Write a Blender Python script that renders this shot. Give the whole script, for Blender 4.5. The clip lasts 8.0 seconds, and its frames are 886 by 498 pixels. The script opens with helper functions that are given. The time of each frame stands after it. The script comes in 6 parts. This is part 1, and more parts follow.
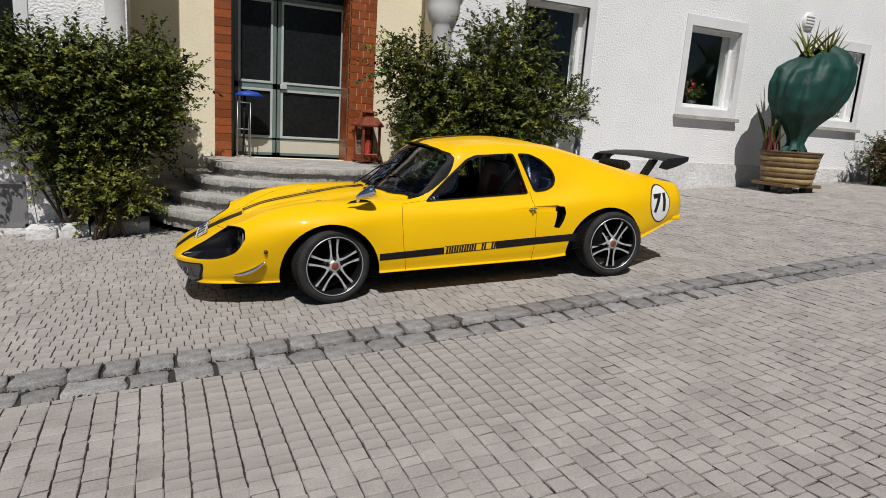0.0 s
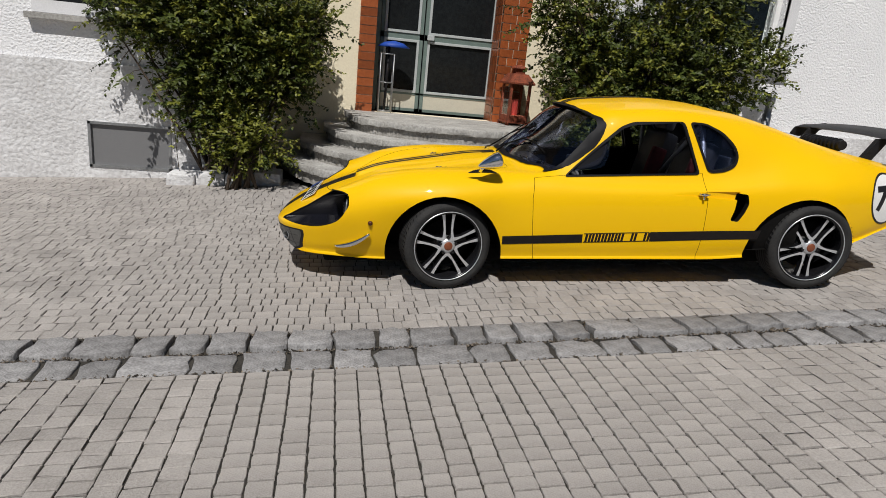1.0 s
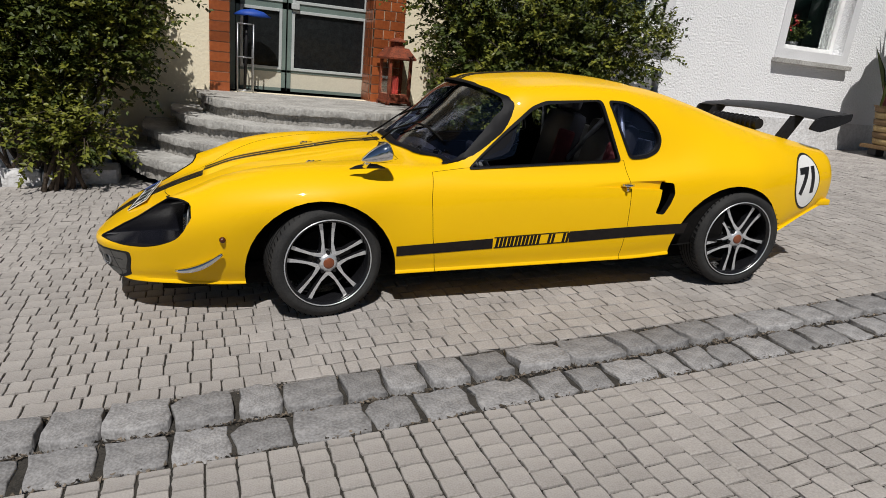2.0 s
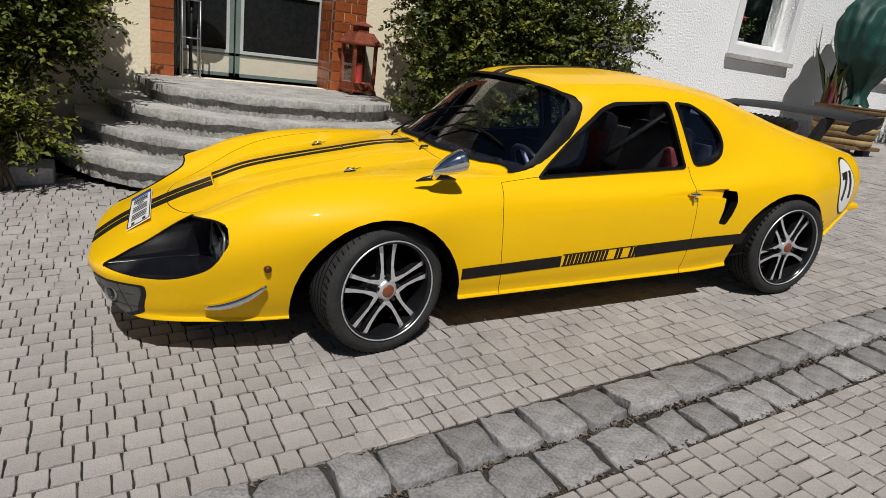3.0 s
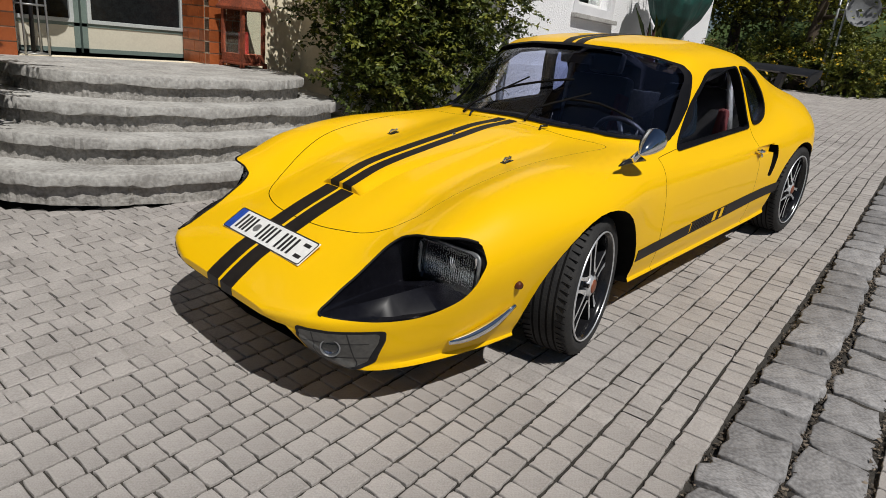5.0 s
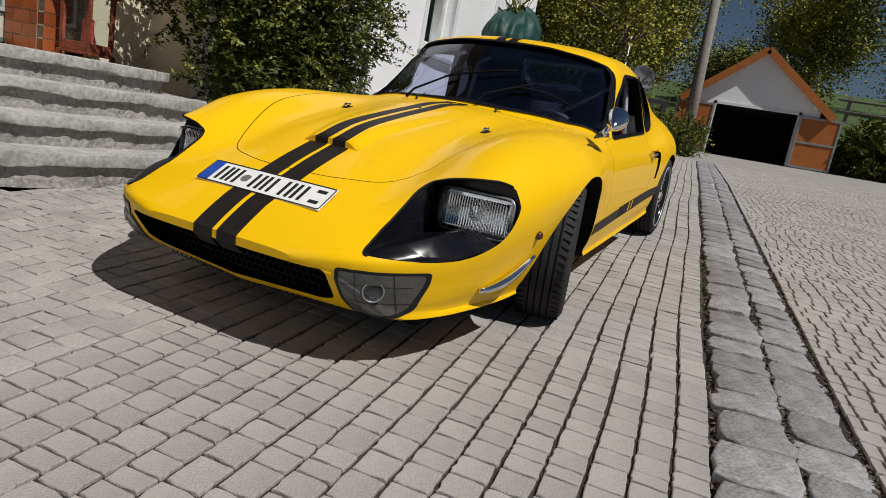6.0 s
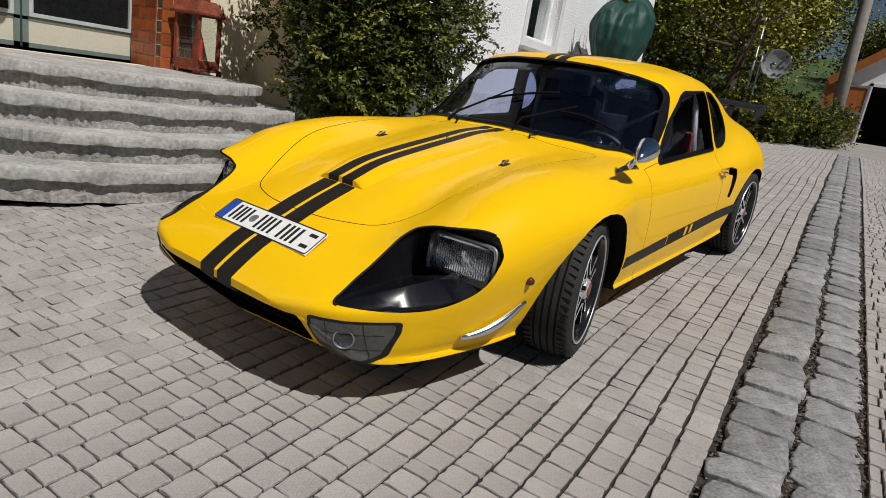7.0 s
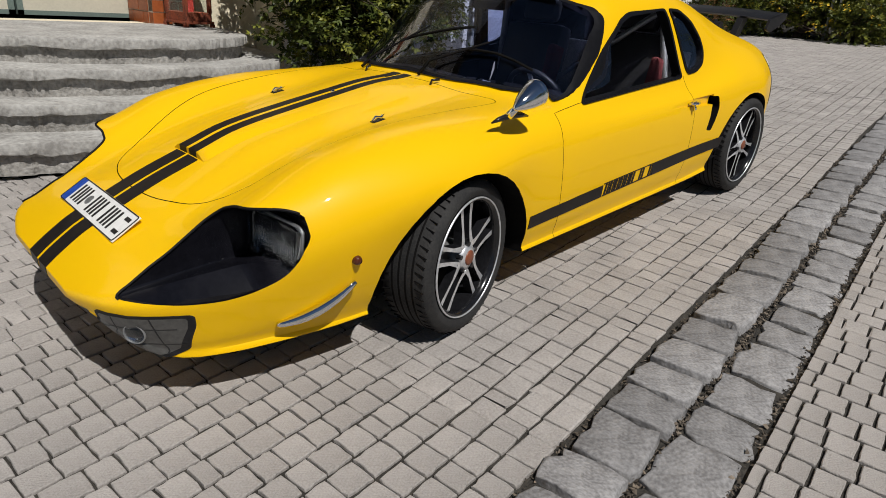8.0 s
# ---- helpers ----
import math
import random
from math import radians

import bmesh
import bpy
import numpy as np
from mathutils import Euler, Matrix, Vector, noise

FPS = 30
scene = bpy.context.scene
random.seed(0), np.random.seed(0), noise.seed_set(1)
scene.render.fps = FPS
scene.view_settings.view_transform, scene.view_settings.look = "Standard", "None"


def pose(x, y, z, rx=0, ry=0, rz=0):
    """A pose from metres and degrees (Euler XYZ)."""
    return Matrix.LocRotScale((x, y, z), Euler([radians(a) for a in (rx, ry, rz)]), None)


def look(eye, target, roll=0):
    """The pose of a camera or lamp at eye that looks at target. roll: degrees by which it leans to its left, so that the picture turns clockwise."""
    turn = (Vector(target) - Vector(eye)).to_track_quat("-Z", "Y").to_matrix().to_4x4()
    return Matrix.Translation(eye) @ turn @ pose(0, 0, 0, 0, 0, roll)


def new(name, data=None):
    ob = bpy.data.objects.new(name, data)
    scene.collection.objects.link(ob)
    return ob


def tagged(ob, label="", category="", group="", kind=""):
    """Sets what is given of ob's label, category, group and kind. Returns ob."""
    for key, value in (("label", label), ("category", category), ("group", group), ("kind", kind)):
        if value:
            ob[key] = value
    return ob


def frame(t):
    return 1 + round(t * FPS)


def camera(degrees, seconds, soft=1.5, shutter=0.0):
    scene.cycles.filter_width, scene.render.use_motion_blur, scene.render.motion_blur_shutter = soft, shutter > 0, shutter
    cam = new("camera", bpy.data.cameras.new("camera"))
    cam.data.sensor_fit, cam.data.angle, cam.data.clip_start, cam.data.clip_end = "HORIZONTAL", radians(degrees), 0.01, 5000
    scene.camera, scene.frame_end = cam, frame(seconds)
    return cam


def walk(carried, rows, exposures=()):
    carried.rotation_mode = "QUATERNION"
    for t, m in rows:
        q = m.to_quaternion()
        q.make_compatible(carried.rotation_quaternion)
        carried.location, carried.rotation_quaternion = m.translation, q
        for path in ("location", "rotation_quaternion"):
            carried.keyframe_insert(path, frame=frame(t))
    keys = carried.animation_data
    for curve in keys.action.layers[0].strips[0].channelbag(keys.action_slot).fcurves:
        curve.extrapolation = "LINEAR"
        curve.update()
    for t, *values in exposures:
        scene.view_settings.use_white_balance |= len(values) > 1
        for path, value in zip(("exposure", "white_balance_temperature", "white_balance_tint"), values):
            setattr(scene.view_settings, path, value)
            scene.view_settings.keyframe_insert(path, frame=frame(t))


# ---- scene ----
cam = camera(71.0, 8.0, soft=0.8)
PATH = [
    (0, (-1.149, -4.415, 1.383), (-0.334, -2.632, 0.986), 3.8),
    (0.5, (-0.954, -4.097, 1.37), (-0.319, -2.27, 0.861), 4.8),
    (1, (-0.74, -3.696, 1.348), (-0.379, -1.807, 0.796), 5.7),
    (1.5, (-0.595, -3.306, 1.334), (-0.032, -1.468, 0.781), 6.2),
    (1.7, (-0.54, -3.139, 1.319), (0.088, -1.327, 0.753), 6.4),
    (2.8, (-0.967, -2.334, 1.26), (-0.012, -0.679, 0.67), 5.6),
    (3, (-1.081, -2.197, 1.255), (-0.097, -0.559, 0.666), 7.4),
    (3.5, (-1.398, -1.902, 1.242), (-0.281, -0.329, 0.714), 5.2),
    (4, (-1.692, -1.581, 1.179), (-0.487, -0.063, 0.686), 3.9),
    (4.2, (-1.827, -1.443, 1.157), (-0.526, -0.008, 0.66), 6.0),
    (5.3, (-2.353, -0.686, 1.099), (-0.695, 0.261, 0.506), 4.5),
    (5.4, (-2.411, -0.612, 1.035), (-0.649, 0.219, 0.585), 3.7),
    (5.5, (-2.454, -0.562, 0.964), (-0.662, 0.239, 0.582), 3.0),
    (6, (-2.562, -0.344, 0.705), (-0.711, 0.306, 0.315), 10.3),
    (6.5, (-2.529, -0.362, 0.706), (-0.718, 0.384, 0.303), 9.4),
    (7, (-2.36, -0.699, 0.969), (-0.694, 0.287, 0.47), 9.4),
    (7.5, (-2.053, -0.997, 1.109), (-0.475, -0.038, 0.342), 7.3),
    (8, (-1.672, -1.199, 1.133), (-0.215, -0.047, 0.391), 4.7),
]
walk(cam, [(t, look(eye, target, roll)) for t, eye, target, roll in PATH])

# ---- world, sun, exposure ----
world = bpy.data.worlds.new("sky")
scene.world = world
world.use_nodes = True
wn = world.node_tree.nodes
sky = wn.new("ShaderNodeTexSky")
sky.sky_type = "NISHITA"
sky.sun_disc = False
SUN_TO = Vector((0.25, 0.65, -1.0)).normalized()
SUN_ELEV = math.asin(-SUN_TO.z)
sky.sun_elevation = SUN_ELEV
sky.sun_rotation = math.atan2(-SUN_TO.x, -SUN_TO.y)
sky.air_density, sky.dust_density, sky.ozone_density = 1.0, 0.1, 3.0
wn["Background"].inputs["Strength"].default_value = 0.026
world.node_tree.links.new(sky.outputs["Color"], wn["Background"].inputs["Color"])
sun = new("sun", bpy.data.lights.new("sun", "SUN"))
sun.data.energy, sun.data.angle, sun.data.color = 3.98, radians(0.55), (1.0, 0.97, 0.925)
sun.matrix_world = Matrix.Translation((0, -10, 20)) @ SUN_TO.to_track_quat("-Z", "Y").to_matrix().to_4x4()

# ---- materials ----
def mat(name, color, rough=0.6, metal=0.0, color2=None, scale=8.0, fine=60.0, bump=0.0, bump_scale=60.0, spread=0.5, per_piece=0.0, coat=0.0, rough_var=0.0, island=False, spec=0.5):
    m = bpy.data.materials.new(name)
    m.use_nodes = True
    n, l = m.node_tree.nodes, m.node_tree.links
    b = n["Principled BSDF"]
    b.inputs["Roughness"].default_value, b.inputs["Metallic"].default_value = rough, metal
    b.inputs["Coat Weight"].default_value = coat
    b.inputs["Coat Roughness"].default_value = 0.03
    b.inputs["Specular IOR Level"].default_value = spec
    tc = n.new("ShaderNodeTexCoord")
    c2 = color2 or tuple(c * 0.75 for c in color)
    big, small = n.new("ShaderNodeTexNoise"), n.new("ShaderNodeTexNoise")
    big.inputs["Scale"].default_value, small.inputs["Scale"].default_value = scale, fine
    big.inputs["Detail"].default_value, small.inputs["Detail"].default_value = 5, 3
    for t in (big, small):
        l.new(tc.outputs["Object"], t.inputs["Vector"])
    add = n.new("ShaderNodeMath")
    add.operation = "ADD"
    l.new(big.outputs["Fac"], add.inputs[0]), l.new(small.outputs["Fac"], add.inputs[1])
    ramp = n.new("ShaderNodeMapRange")
    ramp.inputs["From Min"].default_value, ramp.inputs["From Max"].default_value = 1.0 - spread / 2, 1.0 + spread / 2
    l.new(add.outputs[0], ramp.inputs["Value"])
    mix = n.new("ShaderNodeMix")
    mix.data_type = "RGBA"
    mix.inputs["A"].default_value, mix.inputs["B"].default_value = (*color, 1), (*c2, 1)
    l.new(ramp.outputs["Result"], mix.inputs["Factor"])
    out = mix.outputs["Result"]
    if per_piece:
        if island:
            r = n.new("ShaderNodeNewGeometry").outputs["Random Per Island"]
        else:
            r = n.new("ShaderNodeObjectInfo").outputs["Random"]
        hsv = n.new("ShaderNodeHueSaturation")
        mr = n.new("ShaderNodeMapRange")
        mr.inputs["To Min"].default_value, mr.inputs["To Max"].default_value = 1 - per_piece, 1 + per_piece
        l.new(r, mr.inputs["Value"])
        l.new(mr.outputs["Result"], hsv.inputs["Value"])
        l.new(out, hsv.inputs["Color"])
        out = hsv.outputs["Color"]
    l.new(out, b.inputs["Base Color"])
    if rough_var:
        rr = n.new("ShaderNodeMapRange")
        rr.inputs["To Min"].default_value, rr.inputs["To Max"].default_value = rough - rough_var, rough + rough_var
        l.new(big.outputs["Fac"], rr.inputs["Value"])
        l.new(rr.outputs["Result"], b.inputs["Roughness"])
    if bump:
        t3 = n.new("ShaderNodeTexNoise")
        t3.inputs["Scale"].default_value, t3.inputs["Detail"].default_value = bump_scale, 6
        l.new(tc.outputs["Object"], t3.inputs["Vector"])
        bp = n.new("ShaderNodeBump")
        bp.inputs["Strength"].default_value, bp.inputs["Distance"].default_value = min(1.0, bump), 0.02 * max(1.0, bump)
        l.new(t3.outputs["Fac"], bp.inputs["Height"])
        l.new(bp.outputs["Normal"], b.inputs["Normal"])
    return m


def glass_mat(name, color, rough=0.0, ior=1.45):
    m = bpy.data.materials.new(name)
    m.use_nodes = True
    b = m.node_tree.nodes["Principled BSDF"]
    b.inputs["Base Color"].default_value = (*color, 1)
    b.inputs["Roughness"].default_value, b.inputs["IOR"].default_value = rough, ior
    b.inputs["Transmission Weight"].default_value = 1.0
    return m


YELLOW = mat("yellow_car_paint", (0.87, 0.515, 0.001), 0.45, color2=(0.84, 0.49, 0.001), scale=3, fine=900, spread=1.2, coat=0.35, spec=0.12)
BLACK_FILM = mat("black_stripe_film", (0.010, 0.008, 0.008), 0.45, color2=(0.016, 0.013, 0.012), scale=20, spec=0.2)
BLACK_SATIN = mat("satin_black", (0.009, 0.009, 0.010), 0.5, color2=(0.015, 0.015, 0.018), scale=15, bump=0.05, bump_scale=300, spec=0.25)
BLACK_GLOSS = mat("gloss_black", (0.008, 0.008, 0.009), 0.18, color2=(0.012, 0.012, 0.014), scale=15)
# Underbody black; in hollows, openings and panel gaps it also paints their shade.
VOID = mat("underbody_and_shade_black", (0.005, 0.005, 0.005), 0.9, color2=(0.009, 0.008, 0.008), scale=10, spec=0.1)
RUBBER = mat("tyre_rubber", (0.020, 0.020, 0.021), 0.75, color2=(0.036, 0.035, 0.034), scale=12, fine=120, bump=0.15, bump_scale=150, spec=0.25)
SEAL = mat("rubber_seal", (0.006, 0.006, 0.008), 0.55, scale=30, spec=0.15)
SCOOP_BLACK = mat("polished_black_scoop", (0.004, 0.004, 0.006), 0.22, color2=(0.007, 0.007, 0.010), scale=12, spec=0.35)
CHROME = mat("polished_chrome", (0.85, 0.86, 0.88), 0.06, 1.0, color2=(0.75, 0.76, 0.78), scale=20)
ALLOY = mat("machined_alloy", (0.80, 0.81, 0.83), 0.34, 0.65, color2=(0.6, 0.61, 0.63), scale=40)
GLASS = glass_mat("tinted_car_glass", (0.52, 0.58, 0.80))
CLEAR = glass_mat("clear_lens", (0.9, 0.92, 0.93), 0.05)
PLATE_WHITE = mat("plate_white", (0.82, 0.82, 0.80), 0.35, color2=(0.74, 0.74, 0.72), scale=30)
PLATE_BLUE = mat("plate_blue", (0.01, 0.07, 0.42), 0.35, scale=30)
INK = mat("printed_black", (0.012, 0.012, 0.014), 0.45, scale=30)
WHITE_VINYL = mat("white_vinyl", (0.80, 0.80, 0.79), 0.4, color2=(0.74, 0.74, 0.72), scale=20)
AMBER = mat("smoked_amber_lens", (0.10, 0.025, 0.01), 0.2, scale=40)
RED = mat("red_fabric", (0.10, 0.008, 0.010), 0.8, scale=40)
SEATS = mat("black_seat_leather", (0.02, 0.02, 0.022), 0.45, scale=25, bump=0.1, bump_scale=200)
QUILT = mat("diamond_plate", (0.45, 0.46, 0.48), 0.3, 0.9, scale=30, bump=0.3, bump_scale=90)
MESH = mat("grey_lamp_grid", (0.050, 0.050, 0.048), 0.35, color2=(0.085, 0.084, 0.08), scale=16, fine=80, coat=0.4)
BRASS = mat("orange_badge", (0.24, 0.07, 0.03), 0.4, scale=40)

PLASTER = mat("white_rough_plaster", (0.90, 0.90, 0.91), 0.85, color2=(0.81, 0.81, 0.83), scale=1.3, fine=40, bump=1.1, bump_scale=38, spread=0.7)
GABLE = mat("white_gable_paint", (0.88, 0.88, 0.90), 0.7, color2=(0.80, 0.80, 0.83), scale=1.5, fine=20, bump=0.2, bump_scale=40)
SMOOTH_WHITE = mat("smooth_white_render", (0.74, 0.74, 0.755), 0.8, color2=(0.64, 0.64, 0.655), scale=3, fine=60, bump=0.15, bump_scale=90)
CREAM = mat("cream_plaster", (0.83, 0.75, 0.57), 0.85, color2=(0.76, 0.68, 0.51), scale=2, fine=40, bump=0.3, bump_scale=30)
SOCKLE = mat("grey_white_base_plaster", (0.80, 0.80, 0.81), 0.9, color2=(0.52, 0.51, 0.51), scale=2.2, fine=24, spread=0.7, bump=1.0, bump_scale=24)
GLAZED = mat("glazed_brown_brick", (0.36, 0.10, 0.030), 0.30, color2=(0.22, 0.055, 0.018), scale=5, fine=30, spread=0.8, per_piece=0.25, bump=0.08, bump_scale=60)
MORTAR = mat("pale_mortar", (0.50, 0.40, 0.31), 0.9, scale=20, bump=0.3)
STONE = mat("grey_step_stone", (0.50, 0.49, 0.465), 0.85, color2=(0.25, 0.24, 0.225), scale=4.5, fine=40, spread=0.55, bump=0.4, bump_scale=24, per_piece=0.06)
# Riser stone is a darker blotched grey than the step slabs.
RISER = mat("darker_riser_stone", (0.40, 0.385, 0.36), 0.9, color2=(0.18, 0.17, 0.155), scale=5, fine=40, spread=0.6, bump=0.9, bump_scale=26)
DISH = mat("dull_grey_dish", (0.20, 0.21, 0.22), 0.6, color2=(0.15, 0.155, 0.165), scale=5)
GREEN_METAL = mat("grey_green_door_paint", (0.16, 0.21, 0.19), 0.5, color2=(0.12, 0.165, 0.15), scale=6)
PALE_METAL = mat("pale_grey_door_trim", (0.48, 0.51, 0.51), 0.5, color2=(0.40, 0.43, 0.43), scale=6)
DOOR_PANEL = mat("cream_door_panel", (0.60, 0.57, 0.47), 0.5, color2=(0.54, 0.51, 0.42), scale=5)
DARK_GLASS = mat("dark_wired_glass", (0.008, 0.009, 0.010), 0.10, color2=(0.016, 0.018, 0.019), scale=20, bump=0.03, bump_scale=200, spec=0.25)
# Dark stand-in for unlit interiors: the shade indoors is put into the colour.
UNLIT_ROOM = mat("unlit_room_dark", (0.05, 0.05, 0.05), 0.9)
PANE = glass_mat("window_glass", (0.9, 0.94, 0.93))
WHITE_PAINT = mat("white_window_paint", (0.78, 0.78, 0.77), 0.45, color2=(0.70, 0.70, 0.69), scale=8)
RUST = mat("rusted_red_metal", (0.33, 0.075, 0.03), 0.75, 0.2, color2=(0.10, 0.028, 0.016), scale=9, fine=60, bump=0.4, bump_scale=80)
PAVER = mat("grey_beige_paver", (0.45, 0.418, 0.395), 0.9, color2=(0.31, 0.288, 0.27), scale=3.5, fine=120, spread=0.55, bump=0.45, bump_scale=170, per_piece=0.08, island=True, spec=0.3)
PAVER_ONE = mat("grey_beige_paver_piece", (0.45, 0.418, 0.395), 0.9, color2=(0.31, 0.288, 0.27), scale=3.5, fine=120, spread=0.55, bump=0.45, bump_scale=170, per_piece=0.08, spec=0.3)
JOINT = mat("dark_joint_soil", (0.020, 0.018, 0.015), 0.95, color2=(0.055, 0.049, 0.041), scale=6, fine=90, bump=0.6, bump_scale=120)
KERB = mat("grey_granite", (0.34, 0.333, 0.333), 0.85, color2=(0.17, 0.165, 0.165), scale=12, fine=90, spread=0.5, bump=0.35, bump_scale=38, per_piece=0.20, spec=0.3)
CHIP = mat("joint_debris", (0.16, 0.13, 0.10), 0.9, color2=(0.05, 0.04, 0.03), scale=40, per_piece=0.9, island=True)
LEAF = mat("shrub_leaf", (0.070, 0.088, 0.014), 0.5, color2=(0.032, 0.048, 0.008), scale=2, fine=30, per_piece=0.5, island=True, spec=0.25)
LEAF_LIGHT = mat("young_leaf", (0.17, 0.175, 0.024), 0.45, color2=(0.10, 0.115, 0.015), scale=2, fine=30, per_piece=0.4, island=True, spec=0.3)
BROWN_LEAF = mat("reddish_brown_leaf", (0.16, 0.07, 0.02), 0.5, color2=(0.08, 0.05, 0.012), scale=2, fine=30, per_piece=0.5, island=True, spec=0.25)
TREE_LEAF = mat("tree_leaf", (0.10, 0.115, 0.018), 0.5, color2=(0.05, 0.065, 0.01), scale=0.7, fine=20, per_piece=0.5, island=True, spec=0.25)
# Yellower, brighter copy of the tree leaf; sunlight on the crown is painted in.
TREE_LIGHT = mat("tree_leaf_sun_in_colour", (0.33, 0.31, 0.04), 0.5, color2=(0.15, 0.16, 0.018), scale=0.7, fine=20, per_piece=0.45, island=True, spec=0.25)
POLE_WOOD = mat("weathered_pole_wood", (.30, .27, .24), .85, color2=(.2, .18, .16), scale=8)
BARK = mat("brown_bark", (0.09, 0.065, 0.045), 0.9, color2=(0.05, 0.037, 0.026), scale=8, bump=0.6, bump_scale=50)
BAG = mat("green_fleece", (0.004, 0.062, 0.047), 0.6, color2=(0.002, 0.028, 0.023), scale=5, bump=0.7, bump_scale=7)
WOOD_BAND = mat("weathered_planter_wood", (0.42, 0.30, 0.13), 0.75, color2=(0.26, 0.17, 0.075), scale=5, fine=40, per_piece=0.15, bump=0.2, bump_scale=60)
WOOD_DARK = mat("dark_planter_band", (0.20, 0.12, 0.05), 0.75, color2=(0.12, 0.07, 0.03), scale=5, fine=40, bump=0.2, bump_scale=60)
ORANGE_WOOD = mat("orange_stained_wood", (0.42, 0.13, 0.02), 0.55, color2=(0.32, 0.09, 0.014), scale=5, fine=40)
ROOF_TILE = mat("grey_roofing", (0.2, 0.16, 0.13), 0.8, scale=6)
GREY_METAL = mat("galvanised_grey", (0.42, 0.43, 0.44), 0.45, 0.8, scale=12)
DARK_POT = mat("dark_grey_pot", (0.03, 0.03, 0.034), 0.6, scale=10)
BLUE_CLOTH = mat("blue_umbrella_cloth", (0.012, 0.07, 0.42), 0.6, scale=10)
PURPLE_LEAF = mat("dark_red_leaf", (0.14, 0.025, 0.03), 0.5, scale=6, per_piece=0.3, island=True)
YELLOW_FLOWER = mat("yellow_flower", (0.75, 0.5, 0.02), 0.6, scale=8)
RED_FLOWER = mat("red_flower", (0.55, 0.02, 0.03), 0.6, scale=8)
GRASS = mat("meadow_grass", (0.06, 0.10, 0.02), 0.9, color2=(0.035, 0.06, 0.012), scale=0.6, fine=20, bump=0.6, bump_scale=12)
ASPHALT = mat("pale_yard_surface", (0.34, 0.32, 0.295), 0.9, color2=(0.26, 0.245, 0.225), scale=1.0, fine=40, bump=0.4, bump_scale=60)

# ---- mesh helpers ----
def part(name, bm, material, parent=None, label="", smooth=False, sharp=35):
    me = bpy.data.meshes.new(name)
    if smooth:
        for f in bm.faces:
            f.smooth = True
        for e in bm.edges:
            if len(e.link_faces) == 2 and e.calc_face_angle(0) > radians(sharp):
                e.smooth = False
    bm.to_mesh(me)
    bm.free()
    for m in (material if isinstance(material, (list, tuple)) else [material]):
        me.materials.append(m)
    ob = new(name, me)
    if parent:
        ob.parent = parent
    if label:
        ob["label"] = label
    return ob


def box(bm, x0, x1, y0, y1, z0, z1, bevel=0.0, mi=0, m=None):
    c = Matrix.Translation(((x0 + x1) / 2, (y0 + y1) / 2, (z0 + z1) / 2)) @ Matrix.Diagonal((abs(x1 - x0), abs(y1 - y0), abs(z1 - z0), 1))
    r = bmesh.ops.create_cube(bm, size=1, matrix=(m @ c) if m else c)
    vs = r["verts"]
    fs = list({f for v in vs for f in v.link_faces})
    for f in fs:
        f.material_index = mi
    if bevel:
        es = list({e for v in vs for e in v.link_edges})
        bmesh.ops.bevel(bm, geom=es, offset=bevel, segments=2, affect="EDGES", profile=0.6)
    return bm


def boxed(*a, **k):
    return box(bmesh.new(), *a, **k)


def tube(bm, pts, r, seg=8, mi=0, cap=True):
    """A round bar along points; r is one radius or one for each point."""
    pts = [Vector(p) for p in pts]
    rings = []
    up = None
    for i, p in enumerate(pts):
        d = (pts[min(i + 1, len(pts) - 1)] - pts[max(i - 1, 0)]).normalized()
        if up is None:
            up = d.orthogonal().normalized()
        up = (up - d * up.dot(d)).normalized()
        side = d.cross(up)
        rad = r[i] if isinstance(r, (list, tuple)) else r
        rings.append([bm.verts.new(p + (up * math.cos(a) + side * math.sin(a)) * rad) for a in [2 * math.pi * k / seg for k in range(seg)]])
    for a, b in zip(rings, rings[1:]):
        for k in range(seg):
            f = bm.faces.new((a[k], a[(k + 1) % seg], b[(k + 1) % seg], b[k]))
            f.material_index, f.smooth = mi, True
    if cap:
        bm.faces.new(rings[0][::-1]).material_index = mi
        bm.faces.new(rings[-1]).material_index = mi
    return bm


def lathe(bm, profile, seg=32, axis="z", mi=0, m=Matrix(), closed=False):
    """Spins (radius, height) pairs round the axis."""
    rings = []
    for r, h in profile:
        ring = []
        for k in range(seg):
            a = 2 * math.pi * k / seg
            p = {"z": (r * math.cos(a), r * math.sin(a), h), "y": (r * math.cos(a), h, r * math.sin(a)), "x": (h, r * math.cos(a), r * math.sin(a))}[axis]
            ring.append(bm.verts.new(m @ Vector(p)))
        rings.append(ring)
    pairs = list(zip(rings, rings[1:])) + ([(rings[-1], rings[0])] if closed else [])
    for a, b in pairs:
        for k in range(seg):
            f = bm.faces.new((a[k], a[(k + 1) % seg], b[(k + 1) % seg], b[k]))
            f.material_index = mi
    return bm


def prism(bm, outline, axis, lo, hi, mi=0):
    """A straight solid on an outline of (u, v) pairs: axis y takes (x, z), axis x takes (y, z), axis z takes (x, y)."""
    def put(u, v, w):
        return {"y": (u, w, v), "x": (w, u, v), "z": (u, v, w)}[axis]
    a = [bm.verts.new(put(u, v, lo)) for u, v in outline]
    b = [bm.verts.new(put(u, v, hi)) for u, v in outline]
    n = len(outline)
    fs = [bm.faces.new(a), bm.faces.new(b[::-1])]
    for k in range(n):
        fs.append(bm.faces.new((a[k], b[k], b[(k + 1) % n], a[(k + 1) % n])))
    for f in fs:
        f.material_index = mi
    bmesh.ops.recalc_face_normals(bm, faces=fs)
    return bm


